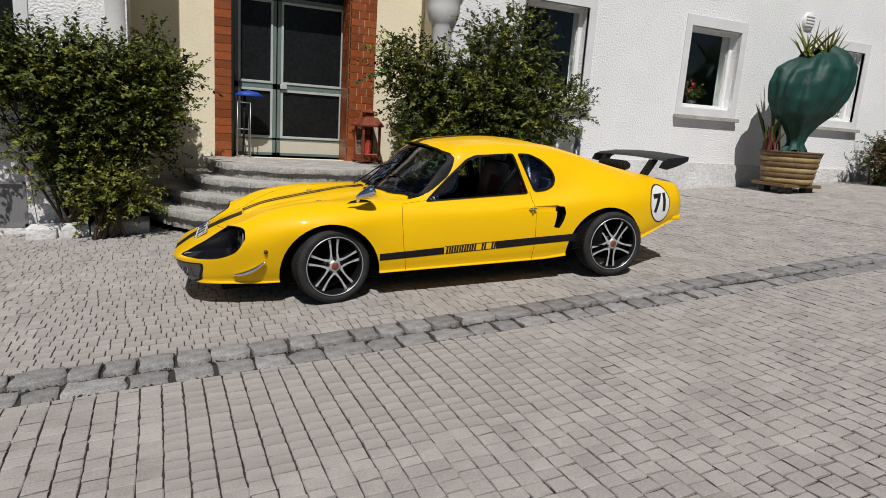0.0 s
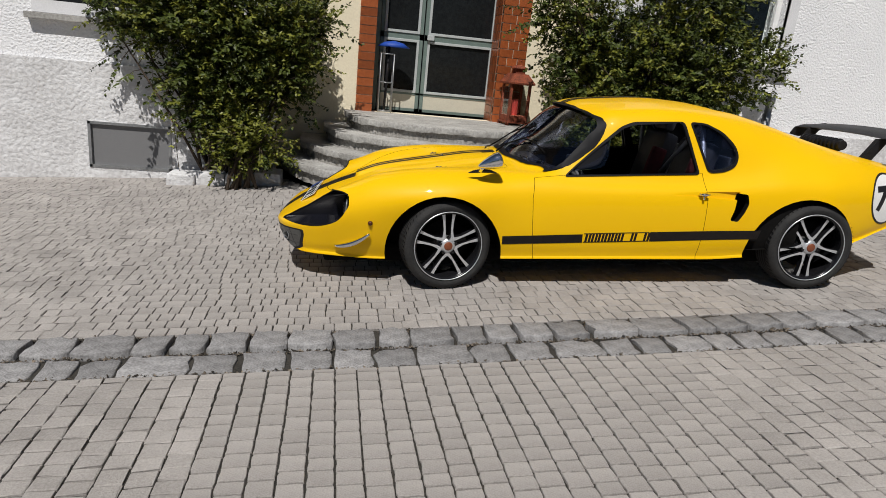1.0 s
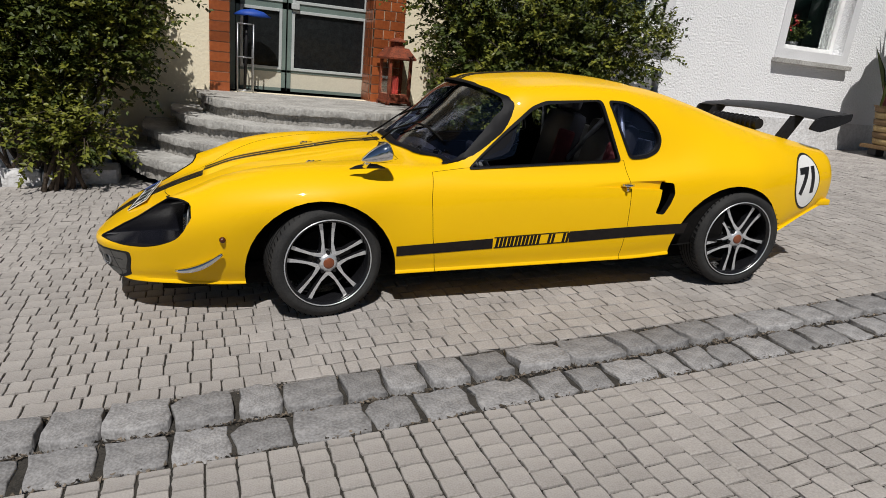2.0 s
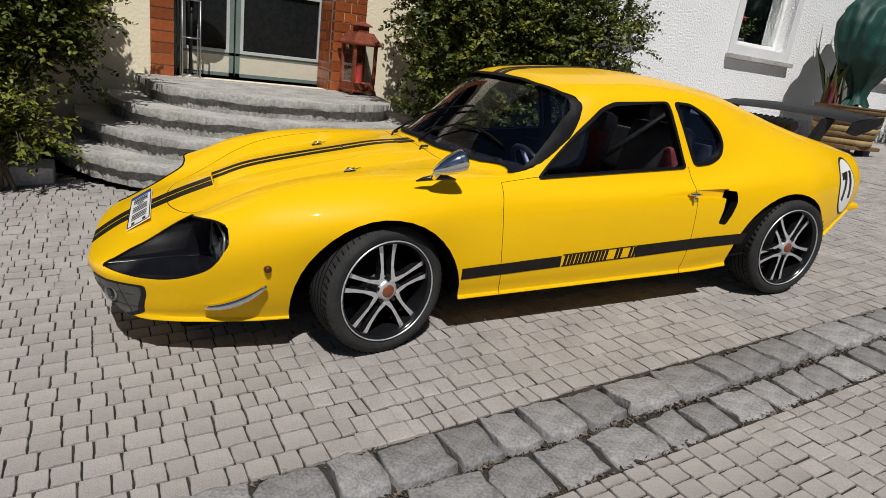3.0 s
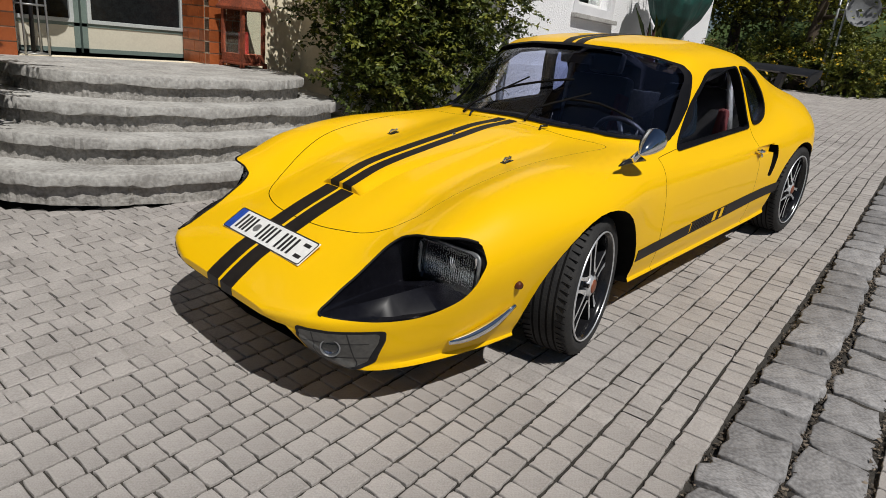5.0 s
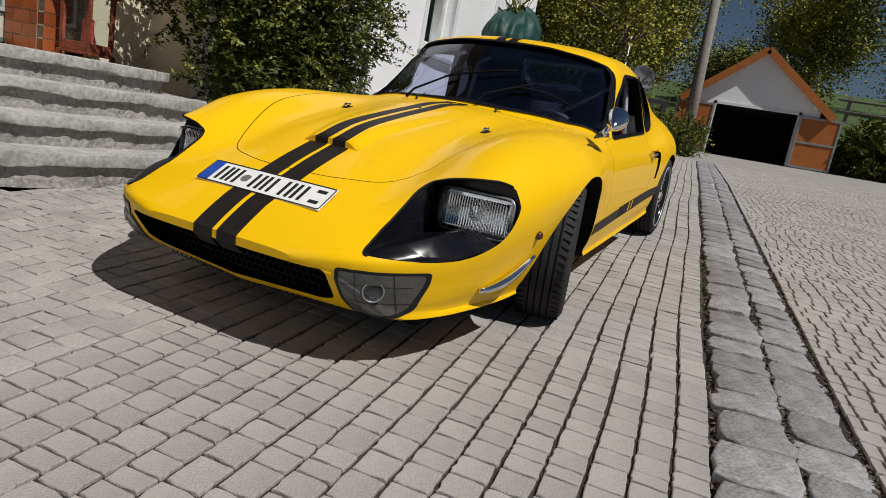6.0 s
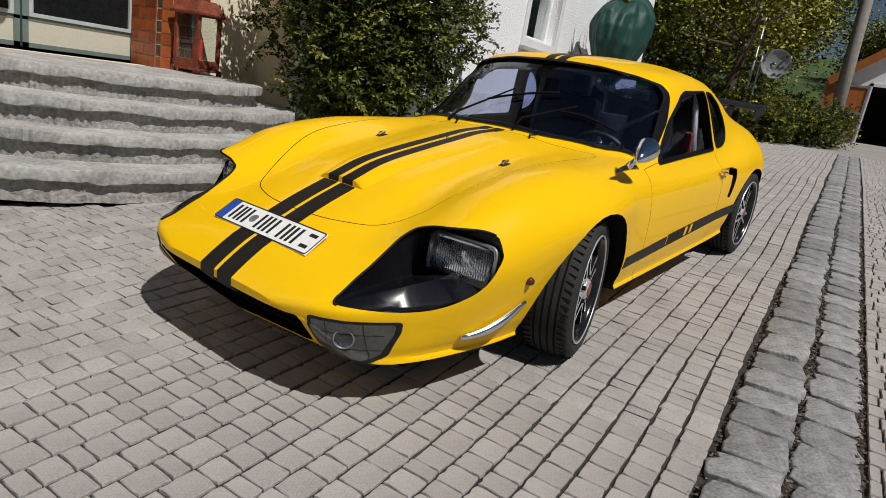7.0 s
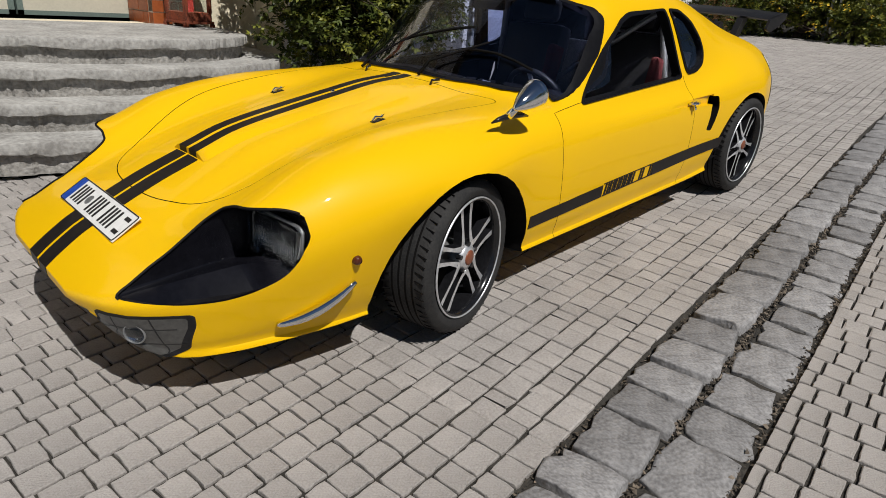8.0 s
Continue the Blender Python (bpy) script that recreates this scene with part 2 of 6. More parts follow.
def thing(name, label, category, group="", m=None, kind=""):
    ob = new(name)
    ob.empty_display_size = 0.1
    if m is not None:
        ob.matrix_world = m
    return tagged(ob, label, category, group, kind)


def rounded(pts, r=0.03, n=4):
    """Rounds the corners of an outline."""
    out = []
    k = len(pts)
    for i in range(k):
        p, a, b = Vector(pts[i]), Vector(pts[i - 1]), Vector(pts[(i + 1) % k])
        d1, d2 = (a - p), (b - p)
        q = min(r, d1.length * 0.45, d2.length * 0.45)
        s, e = p + d1.normalized() * q, p + d2.normalized() * q
        for j in range(n + 1):
            t = j / n
            out.append(tuple((1 - t) ** 2 * s + 2 * t * (1 - t) * p + t * t * e))
    return out


def ground_z(x, y=0.0):
    z = float(np.interp(x, (-40, 0, 2.4, 8, 14.5, 23.5, 60), (-2.35, 0, 0.172, 0.565, 0.90, 1.36, 3.2)))
    return z - 0.0059 * max(-6.0, min(6.0, y))


# ---- the car ----
# Car coordinates: x to the rear, y to its right, z up, the front axle at x = 0 and the ground at z = 0.
TO_WORLD = Matrix(((0.99331, 0.09949, -0.05861), (-0.09932, 0.99504, 0.00586), (0.05890, 0.0, 0.99826))).to_4x4()
CAR_POSE = TO_WORLD @ Matrix.Translation((0, 0.80, 0)) @ pose(0, 0, 0, 0, -0.85, 0)
car = thing("sports_car", "bright yellow low sports coupe with black stripes on paving", "car", m=CAR_POSE)

# Ten long lines of the skin, from the middle of the top over the flank to the middle of the floor: x, y, z.
CENTRE_LINE = [(-1.13, 0, .36), (-1.1, 0, .383), (-1.06, 0, .41), (-1, 0, .446), (-.95, 0, .469), (-.91, 0, .487), (-.75, 0, .555), (-.6, 0, .608), (-.45, 0, .662), (-.2, 0, .712), (0, 0, .745), (.2, 0, .775), (.41, 0, .79), (.5, 0, .857), (.6, 0, .935), (.7, 0, 1.015), (.82, 0, 1.108), (.95, 0, 1.166), (1.1, 0, 1.18), (1.4, 0, 1.19), (1.7, 0, 1.168), (1.95, 0, 1.09), (2.2, 0, .975), (2.45, 0, .895), (2.7, 0, .845), (2.95, 0, .8), (3.15, 0, .765), (3.25, 0, .742), (3.295, 0, .705)]
CROWN_LINE = [(-1.13, .12, .36), (-1.1, .15, .382), (-1.06, .18, .408), (-1, .19, .444), (-.95, .195, .466), (-.91, .2, .483), (-.75, .2, .548), (-.6, .2, .6), (-.45, .2, .655), (-.2, .2, .705), (0, .2, .735), (.2, .2, .765), (.41, .2, .785), (.5, .2, .845), (.6, .2, .922), (.7, .2, 1.003), (.82, .2, 1.098), (.95, .2, 1.16), (1.1, .2, 1.175), (1.4, .2, 1.186), (1.7, .2, 1.166), (1.95, .2, 1.095), (2.2, .2, .985), (2.45, .2, .9), (2.7, .2, .85), (2.95, .2, .802), (3.15, .2, .767), (3.25, .2, .744), (3.295, .2, .707)]
VALLEY_LINE = [(-1.13, .21, .36), (-1.1, .29, .381), (-1.06, .36, .402), (-1, .37, .432), (-.95, .375, .454), (-.91, .38, .47), (-.75, .38, .532), (-.6, .38, .582), (-.45, .37, .632), (-.2, .36, .682), (0, .36, .708), (.2, .37, .735), (.41, .38, .765), (.5, .38, .797), (.6, .38, .87), (.7, .38, .952), (.82, .38, 1.055), (.95, .38, 1.13), (1.1, .4, 1.154), (1.4, .42, 1.163), (1.7, .42, 1.143), (1.95, .42, 1.105), (2.2, .42, 1.035), (2.45, .42, .952), (2.7, .42, .88), (2.95, .41, .82), (3.15, .38, .775), (3.25, .37, .75), (3.295, .35, .71)]
CREST_LINE = [(-1.13, .26, .358), (-1.1, .37, .379), (-1.06, .45, .397), (-1, .48, .418), (-.95, .5, .443), (-.91, .51, .462), (-.75, .535, .572), (-.6, .565, .642), (-.45, .575, .7), (-.2, .58, .742), (0, .58, .752), (.2, .58, .752), (.41, .58, .75), (.5, .58, .75), (.6, .585, .755), (.7, .59, .82), (.82, .578, .942), (.95, .567, 1.042), (1.1, .595, 1.078), (1.4, .605, 1.08), (1.7, .6, 1.058), (1.95, .6, 1), (2.2, .585, .935), (2.45, .575, .885), (2.7, .57, .845), (2.95, .53, .8), (3.15, .49, .757), (3.25, .465, .732), (3.295, .43, .695)]
SHOULDER_LINE = [(-1.13, .285, .354), (-1.1, .405, .374), (-1.06, .49, .388), (-1, .54, .402), (-.95, .575, .417), (-.91, .6, .45), (-.75, .655, .585), (-.6, .7, .625), (-.45, .72, .674), (-.2, .735, .71), (0, .74, .722), (.2, .73, .722), (.41, .71, .722), (.5, .71, .724), (.6, .71, .725), (.7, .71, .73), (.82, .71, .732), (.95, .71, .734), (1.1, .71, .735), (1.4, .712, .735), (1.7, .712, .74), (1.95, .715, .76), (2.2, .72, .785), (2.45, .715, .79), (2.7, .685, .77), (2.95, .615, .735), (3.15, .56, .7), (3.25, .525, .68), (3.295, .485, .645)]
WAIST_LINE = [(-1.13, .295, .349), (-1.1, .42, .365), (-1.06, .51, .372), (-1, .572, .375), (-.95, .612, .381), (-.91, .64, .388), (-.75, .718, .445), (-.6, .772, .508), (-.45, .804, .552), (-.2, .838, .59), (0, .848, .6), (.2, .828, .61), (.41, .795, .62), (.5, .789, .62), (.6, .785, .62), (.7, .785, .62), (.82, .785, .62), (.95, .785, .62), (1.1, .785, .62), (1.4, .785, .62), (1.7, .787, .62), (1.95, .795, .64), (2.2, .812, .66), (2.45, .815, .66), (2.7, .768, .645), (2.95, .683, .615), (3.15, .61, .6), (3.25, .562, .59), (3.295, .515, .57)]
FLANK_LINE = [(-1.13, .295, .345), (-1.1, .42, .35), (-1.06, .505, .34), (-1, .565, .32), (-.95, .602, .313), (-.91, .63, .308), (-.75, .702, .32), (-.6, .75, .35), (-.45, .785, .38), (-.2, .806, .41), (0, .815, .42), (.2, .808, .41), (.41, .803, .4), (.5, .8, .4), (.6, .8, .4), (.7, .797, .4), (.82, .796, .4), (.95, .795, .4), (1.1, .795, .4), (1.4, .795, .4), (1.7, .797, .4), (1.95, .808, .42), (2.2, .828, .43), (2.45, .832, .43), (2.7, .782, .45), (2.95, .695, .475), (3.15, .612, .49), (3.25, .562, .49), (3.295, .515, .505)]
SILL_LINE = [(-1.13, .285, .339), (-1.1, .41, .333), (-1.06, .485, .295), (-1, .54, .25), (-.95, .575, .225), (-.91, .606, .222), (-.75, .668, .222), (-.6, .7, .215), (-.45, .722, .21), (-.2, .742, .21), (0, .75, .215), (.2, .762, .225), (.41, .77, .232), (.5, .77, .232), (.6, .77, .232), (.7, .77, .232), (.82, .77, .232), (.95, .77, .232), (1.1, .77, .232), (1.4, .77, .232), (1.7, .77, .232), (1.95, .78, .25), (2.2, .8, .27), (2.45, .82, .28), (2.7, .762, .335), (2.95, .675, .39), (3.15, .592, .425), (3.25, .545, .435), (3.295, .5, .455)]
SILL_FOOT_LINE = [(-1.13, .25, .335), (-1.1, .37, .318), (-1.06, .44, .262), (-1, .49, .205), (-.95, .52, .18), (-.91, .55, .18), (-.75, .61, .178), (-.6, .635, .174), (-.45, .65, .172), (-.2, .665, .172), (0, .67, .175), (.2, .685, .182), (.41, .7, .188), (.5, .7, .188), (.6, .7, .188), (.7, .7, .188), (.82, .7, .188), (.95, .7, .188), (1.1, .7, .188), (1.4, .7, .188), (1.7, .7, .188), (1.95, .71, .203), (2.2, .72, .225), (2.45, .78, .25), (2.7, .71, .31), (2.95, .62, .37), (3.15, .55, .405), (3.25, .51, .415), (3.295, .465, .44)]
FLOOR_LINE = [(-1.13, 0, .33), (-1.1, 0, .3), (-1.06, 0, .225), (-1, 0, .172), (-.95, 0, .155), (-.91, 0, .15), (-.75, 0, .15), (-.6, 0, .14), (-.45, 0, .14), (-.2, 0, .15), (0, 0, .16), (.2, 0, .17), (.41, 0, .16), (.5, 0, .16), (.6, 0, .16), (.7, 0, .16), (.82, 0, .16), (.95, 0, .16), (1.1, 0, .16), (1.4, 0, .16), (1.7, 0, .16), (1.95, 0, .18), (2.2, 0, .19), (2.45, 0, .21), (2.7, 0, .265), (2.95, 0, .34), (3.15, 0, .39), (3.25, 0, .405), (3.295, 0, .43)]


def pchip(xs, ys, x):
    """Smooth curve through points, with no overshoot."""
    xs, ys, x = np.array(xs, float), np.array(ys, float), np.array(x, float)
    h, d = np.diff(xs), np.diff(ys) / np.diff(xs)
    m = np.zeros_like(ys)
    for i in range(1, len(xs) - 1):
        if d[i - 1] * d[i] > 0:
            w1, w2 = 2 * h[i] + h[i - 1], h[i] + 2 * h[i - 1]
            m[i] = (w1 + w2) / (w1 / d[i - 1] + w2 / d[i])
    m[0], m[-1] = d[0], d[-1]
    i = np.clip(np.searchsorted(xs, x) - 1, 0, len(xs) - 2)
    t = (x - xs[i]) / h[i]
    return (2 * t**3 - 3 * t**2 + 1) * ys[i] + (t**3 - 2 * t**2 + t) * h[i] * m[i] + (-2 * t**3 + 3 * t**2) * ys[i + 1] + (t**3 - t**2) * h[i] * m[i + 1]


def flow(pts, per):
    """A smooth line through the points of one station."""
    p = np.array([(-pts[1][0], pts[1][1]), *pts, (-pts[-2][0], pts[-2][1])])
    out = []
    for i in range(1, len(p) - 2):
        a, b, c, d = p[i - 1:i + 3]
        for k in range(per):
            t = k / per
            if i == len(p) - 3:
                out.append(b + (c - b) * t)
            else:
                out.append(0.5 * (2 * b + (c - a) * t + (2 * a - 5 * b + 4 * c - d) * t * t + (3 * b - a - 3 * c + d) * t**3))
    out.append(p[-2])
    return out


LINES = (CENTRE_LINE, CROWN_LINE, VALLEY_LINE, CREST_LINE, SHOULDER_LINE, WAIST_LINE, FLANK_LINE, SILL_LINE, SILL_FOOT_LINE, FLOOR_LINE)
SX = [p[0] for p in CENTRE_LINE]
TABLE = np.array([[(q[1], q[2]) for q in p] for p in LINES]).transpose(1, 0, 2)


def loft(inset=0.0, x0=SX[0], x1=SX[-1], floor=None, step=0.035, per=5):
    """The closed skin of the car, set in or out by some metres."""
    xs = [SX[0] + t for t in (0, 0.006, 0.015, 0.03)] + list(np.arange(SX[0] + 0.05, SX[-1] - 0.03, step)) + [SX[-1] - 0.02, SX[-1]]
    xs = sorted({round(min(max(x, x0), x1), 4) for x in xs})
    cols = [[(pchip(SX, TABLE[:, k, 0], xs), pchip(SX, TABLE[:, k, 1], xs))] for k in range(10)]
    lines = []
    for i, x in enumerate(xs):
        half = flow([(c[0][0][i], c[0][1][i]) for c in cols], per)
        lines.append([np.array((x, y, z)) for y, z in half])
    lines = np.array(lines)
    if inset:
        du = np.gradient(lines, axis=0)
        dv = np.gradient(lines, axis=1)
        n = np.cross(dv, du)
        n /= np.linalg.norm(n, axis=2, keepdims=True) + 1e-9
        lines = lines + n * inset
        lines[:, 0, 1] = lines[:, -1, 1] = 0
    if floor is not None:
        lines[:, :, 2] = np.maximum(lines[:, :, 2], floor)
    bm = bmesh.new()
    rings = []
    for ln in lines:
        right = [bm.verts.new(p) for p in ln]
        left = [bm.verts.new((p[0], -p[1], p[2])) for p in ln[1:-1]]
        rings.append(right + left[::-1])
    n = len(rings[0])
    for a, b in zip(rings, rings[1:]):
        for k in range(n):
            bm.faces.new((a[k], b[k], b[(k + 1) % n], a[(k + 1) % n]))
    bm.faces.new(rings[0])
    bm.faces.new(rings[-1][::-1])
    bmesh.ops.recalc_face_normals(bm, faces=bm.faces)
    return bm


def solid(bm, mats):
    me = bpy.data.meshes.new("solid")
    bm.to_mesh(me)
    bm.free()
    for m in mats:
        me.materials.append(m)
    return me


skins = {}


def skin_at(out, x0=SX[0], x1=SX[-1]):
    """A fresh copy of a stretch of the skin at an offset."""
    key = (out, round(x0, 2), round(x1, 2))
    if key not in skins:
        skins[key] = solid(loft(-out, max(x0, SX[0]), min(x1, SX[-1])), [YELLOW])
    return skins[key].copy()


def reach(prisms):
    """The stretch of the car that some prisms touch."""
    lo = min(min(u for u, v in o) if ax != "x" else min(p, q) for o, ax, p, q in prisms)
    hi = max(max(u for u, v in o) if ax != "x" else max(p, q) for o, ax, p, q in prisms)
    return lo - .09, hi + .09


def span(me):
    co = np.empty(len(me.vertices) * 3)
    me.vertices.foreach_get("co", co)
    co = co.reshape(-1, 3)
    return co.min(0), co.max(0)


def csg(a, b, op):
    """The mesh that a boolean of two meshes gives; a result that spills over is tried anew."""
    (lo, hi) = span(a)
    if op == "INTERSECT":
        l2, h2 = span(b)
        lo, hi = np.maximum(lo, l2), np.minimum(hi, h2)
    oa, ob = new("solid_a", a), new("solid_b", b)
    mod = oa.modifiers.new("cut", "BOOLEAN")
    mod.object, mod.operation, mod.use_self = ob, op, False
    for solver, shift in (("EXACT", 0), ("MANIFOLD", 0), ("EXACT", .0007), ("EXACT", -.0011), ("EXACT", .0023)):
        mod.solver = solver
        if solver == "EXACT":
            mod.material_mode = "TRANSFER"
        ob.location = (shift, shift * .7, shift * .9)
        bpy.context.view_layer.update()
        dg = bpy.context.evaluated_depsgraph_get()
        me = bpy.data.meshes.new_from_object(oa.evaluated_get(dg))
        if len(me.vertices):
            l3, h3 = span(me)
            if (l3 > lo - .004).all() and (h3 < hi + .004).all():
                break
    else:
        print("csg spilled", op)
    bpy.data.objects.remove(oa), bpy.data.objects.remove(ob)
    return me


def tidy(me, sharp=32):
    bm = bmesh.new()
    bm.from_mesh(me)
    bmesh.ops.dissolve_degenerate(bm, dist=0.0002, edges=bm.edges)
    for f in bm.faces:
        f.smooth = True
    for e in bm.edges:
        e.smooth = not (len(e.link_faces) == 2 and (e.calc_face_angle(0) > radians(sharp) or e.link_faces[0].material_index != e.link_faces[1].material_index))
    bm.to_mesh(me)
    bm.free()
    return me


def holder(name, me, parent, label=""):
    ob = new(name, tidy(me))
    me.name = name
    ob.parent = parent
    if label:
        ob["label"] = label
    return ob


def ellipse(cx, cz, rx, rz, n=40):
    return [(cx + rx * math.cos(2 * math.pi * k / n), cz + rz * math.sin(2 * math.pi * k / n)) for k in range(n)]


WINDSCREEN = rounded([(-.682, .742), (-.60, .768), (-.40, .792), (0, .808), (.40, .792), (.60, .768), (.682, .742), (.602, 1.02), (.585, 1.052), (.55, 1.082), (.45, 1.108), (.26, 1.134), (0, 1.142), (-.26, 1.134), (-.45, 1.108), (-.55, 1.082), (-.585, 1.052), (-.602, 1.02)], .03)
DOOR_WINDOW = rounded([(.752, .726), (1.12, 1.028), (1.20, 1.056), (1.525, 1.066), (1.625, .748)], .025)
QUARTER = rounded([(1.572, 1.064), (1.68, 1.055), (1.785, 1.002), (1.862, .925), (1.885, .86), (1.862, .80), (1.79, .768), (1.688, .760)], .03)
# front view of the lamp scoop
HEADLAMP = rounded([(.480, .393), (.476, .465), (.480, .548), (.50, .574), (.55, .592), (.60, .603), (.65, .610), (.70, .608), (.738, .590), (.762, .555), (.767, .51), (.760, .46), (.742, .42), (.71, .392), (.683, .381), (.635, .379), (.57, .385)], .02)
MOUTH = rounded([(-.40, .333), (.40, .333), (.398, .232), (.34, .212), (0, .202), (-.34, .212), (-.398, .232)], .02)
VENT = rounded([(1.860, .640), (1.925, .634), (1.935, .575), (1.912, .515), (1.876, .457), (1.825, .466), (1.846, .535)], .014)
REAR_SCREEN = rounded([(1.80, -.40), (2.30, -.33), (2.30, .33), (1.80, .40)], .04)


def mirrored(outline):
    return [(-u, v) for u, v in outline][::-1]


def scaled(outline, d):
    c = sum((Vector(p) for p in outline), Vector((0, 0))) / len(outline)
    return [tuple(Vector(p) + (Vector(p) - c).normalized() * d) for p in outline]


def cutters():
    bm = bmesh.new()
    for s in (-1, 1):
        prism(bm, ellipse(-.012, .220, .372, .392), "y", s * .52, s * 1.0, 1)
        prism(bm, ellipse(2.325, .225, .372, .384), "y", s * .52, s * 1.0, 1)
        prism(bm, VENT, "y", s * .68, s * 1.0, 1)
        prism(bm, DOOR_WINDOW, "y", s * .45, s * 1.0, 3)
        prism(bm, QUARTER, "y", s * .45, s * 1.0, 3)
    return bm


def cutters_ahead():
    bm = bmesh.new()
    prism(bm, MOUTH, "x", -1.3, -.86, 1)
    prism(bm, HEADLAMP, "x", -1.3, -.60, 2)
    prism(bm, mirrored(HEADLAMP), "x", -1.3, -.60, 2)
    prism(bm, WINDSCREEN, "x", .40, 1.055, 3)
    prism(bm, REAR_SCREEN, "z", .80, 1.4, 3)
    return bm


# Slot 1 blackens cut faces of arches, intakes, mouth and gaps as painted shade.
CAR_MATS = [YELLOW, VOID, SCOOP_BLACK, SEAL]
shell = solid(loft(), CAR_MATS)
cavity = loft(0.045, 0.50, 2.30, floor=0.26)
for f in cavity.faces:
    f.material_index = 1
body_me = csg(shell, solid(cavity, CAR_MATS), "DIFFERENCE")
body_me = csg(body_me, solid(cutters(), CAR_MATS), "DIFFERENCE")
def groove():
    """A wedge in each flank that deepens towards the intake."""
    bm = bmesh.new()
    for s in (-1, 1):
        v = [bm.verts.new((x, s * y, z)) for x, y, z in ((1.27, .789, .6365), (1.27, .789, .6405), (1.27, 1.0, .6405), (1.27, 1.0, .6365), (1.872, .768, .597), (1.872, .768, .648), (1.872, 1.0, .648), (1.872, 1.0, .597))]
        fs = [bm.faces.new([v[i] for i in q]) for q in ((0, 1, 2, 3), (7, 6, 5, 4), (0, 4, 5, 1), (1, 5, 6, 2), (2, 6, 7, 3), (3, 7, 4, 0))]
        bmesh.ops.recalc_face_normals(bm, faces=fs)
    return solid(bm, CAR_MATS)


body_me = csg(body_me, groove(), "DIFFERENCE")

# Bonnet and doors are cut free with a thin gap.
HOOD = rounded([(-.80, -.18), (-.815, 0), (-.80, .18), (-.735, .335), (-.60, .415), (-.34, .50), (0, .53), (.30, .56), (.42, .56), (.385, .30), (.37, 0), (.385, -.30), (.42, -.56), (.30, -.56), (0, -.53), (-.34, -.50), (-.60, -.415), (-.735, -.335)], .09)
DOOR = [(.572, .18), (.550, .40), (.545, .60), (.56, .715), (.735, .729), (1.645, .752), (1.665, .60), (1.66, .40), (1.64, .18)]
hood_me = csg(solid(loft(), CAR_MATS), solid(prism(bmesh.new(), HOOD, "z", .42, 1.0, 1), CAR_MATS), "INTERSECT")
gap = bmesh.new()
prism(gap, scaled(HOOD, .0035), "z", .42, 1.0, 1)
doors = []
for s in (-1, 1):
    door_me = csg(solid(loft(), CAR_MATS), solid(prism(bmesh.new(), DOOR, "y", s * .70, s * 1.0, 1), CAR_MATS), "INTERSECT")
    doors.append(csg(door_me, groove(), "DIFFERENCE"))
    prism(gap, scaled(DOOR, .003), "y", s * .70, s * 1.0, 1)
body_me = csg(body_me, solid(gap, CAR_MATS), "DIFFERENCE")
body_me = csg(body_me, solid(cutters_ahead(), CAR_MATS), "DIFFERENCE")
body = holder("body", body_me, car)
hood = holder("bonnet", hood_me, car)
car_doors = [holder("car_door", d, car) for d in doors]

# Glass, films and lamp covers are thin skins cut from the same form.
def skin(out0, out1, *prisms):
    """The piece of skin between two offsets that lies in the prisms."""
    bm = bmesh.new()
    for outline, axis, lo, hi in prisms:
        prism(bm, outline, axis, lo, hi)
    x0, x1 = reach(prisms)
    a = csg(skin_at(out1, x0, x1), solid(bm, [YELLOW]), "INTERSECT")
    return csg(a, skin_at(out0, x0 - .04, x1 + .04), "DIFFERENCE")


def skin_part(name, material, parent, label, out0, out1, *prisms):
    me = skin(out0, out1, *prisms)
    me.materials.clear()
    me.materials.append(material)
    ob = holder(name, me, parent, label)
    return ob


for args in (("windscreen", "x", .40, 1.06, WINDSCREEN), ("rear_window", "z", .80, 1.4, REAR_SCREEN)):
    skin_part(args[0], GLASS, car, "tinted glass", -.014, -.009, (scaled(args[4], .006), args[1], args[2], args[3])).visible_shadow = False
for s in (-1, 1):
    skin_part("quarter_window", GLASS, car, "tinted glass", -.014, -.009, (scaled(QUARTER, .006), "y", s * .45, s * 1.0)).visible_shadow = False


def seal(outline, axis, lo, hi, w, name="window_seal", inner=-.012):
    bm = bmesh.new()
    prism(bm, scaled(outline, w), axis, lo, hi)
    x0, x1 = reach([(scaled(outline, w), axis, lo, hi)])
    a = csg(skin_at(.006, x0, x1), solid(bm, [SEAL]), "INTERSECT")
    a = csg(a, skin_at(-.012, x0 - .04, x1 + .04), "DIFFERENCE")
    bm = bmesh.new()
    prism(bm, scaled(outline, inner), axis, lo - .05 * (1 if hi > lo else -1), hi + .05 * (1 if hi > lo else -1))
    a = csg(a, solid(bm, [SEAL]), "DIFFERENCE")
    a.materials.clear()
    a.materials.append(SEAL)
    return holder(name, a, car, "black rubber seal")


seal(WINDSCREEN, "x", .40, 1.06, .005, inner=-.008)
for s in (-1, 1):
    seal(DOOR_WINDOW, "y", s * .45, s * 1.0, .006)
    seal(QUARTER, "y", s * .45, s * 1.0, .006)

# Stripes along the middle, wider on the nose, and along the sills.
def film(name, *prisms):
    return skin_part(name, BLACK_FILM, car, "matt black film", .0, .0025, *prisms)


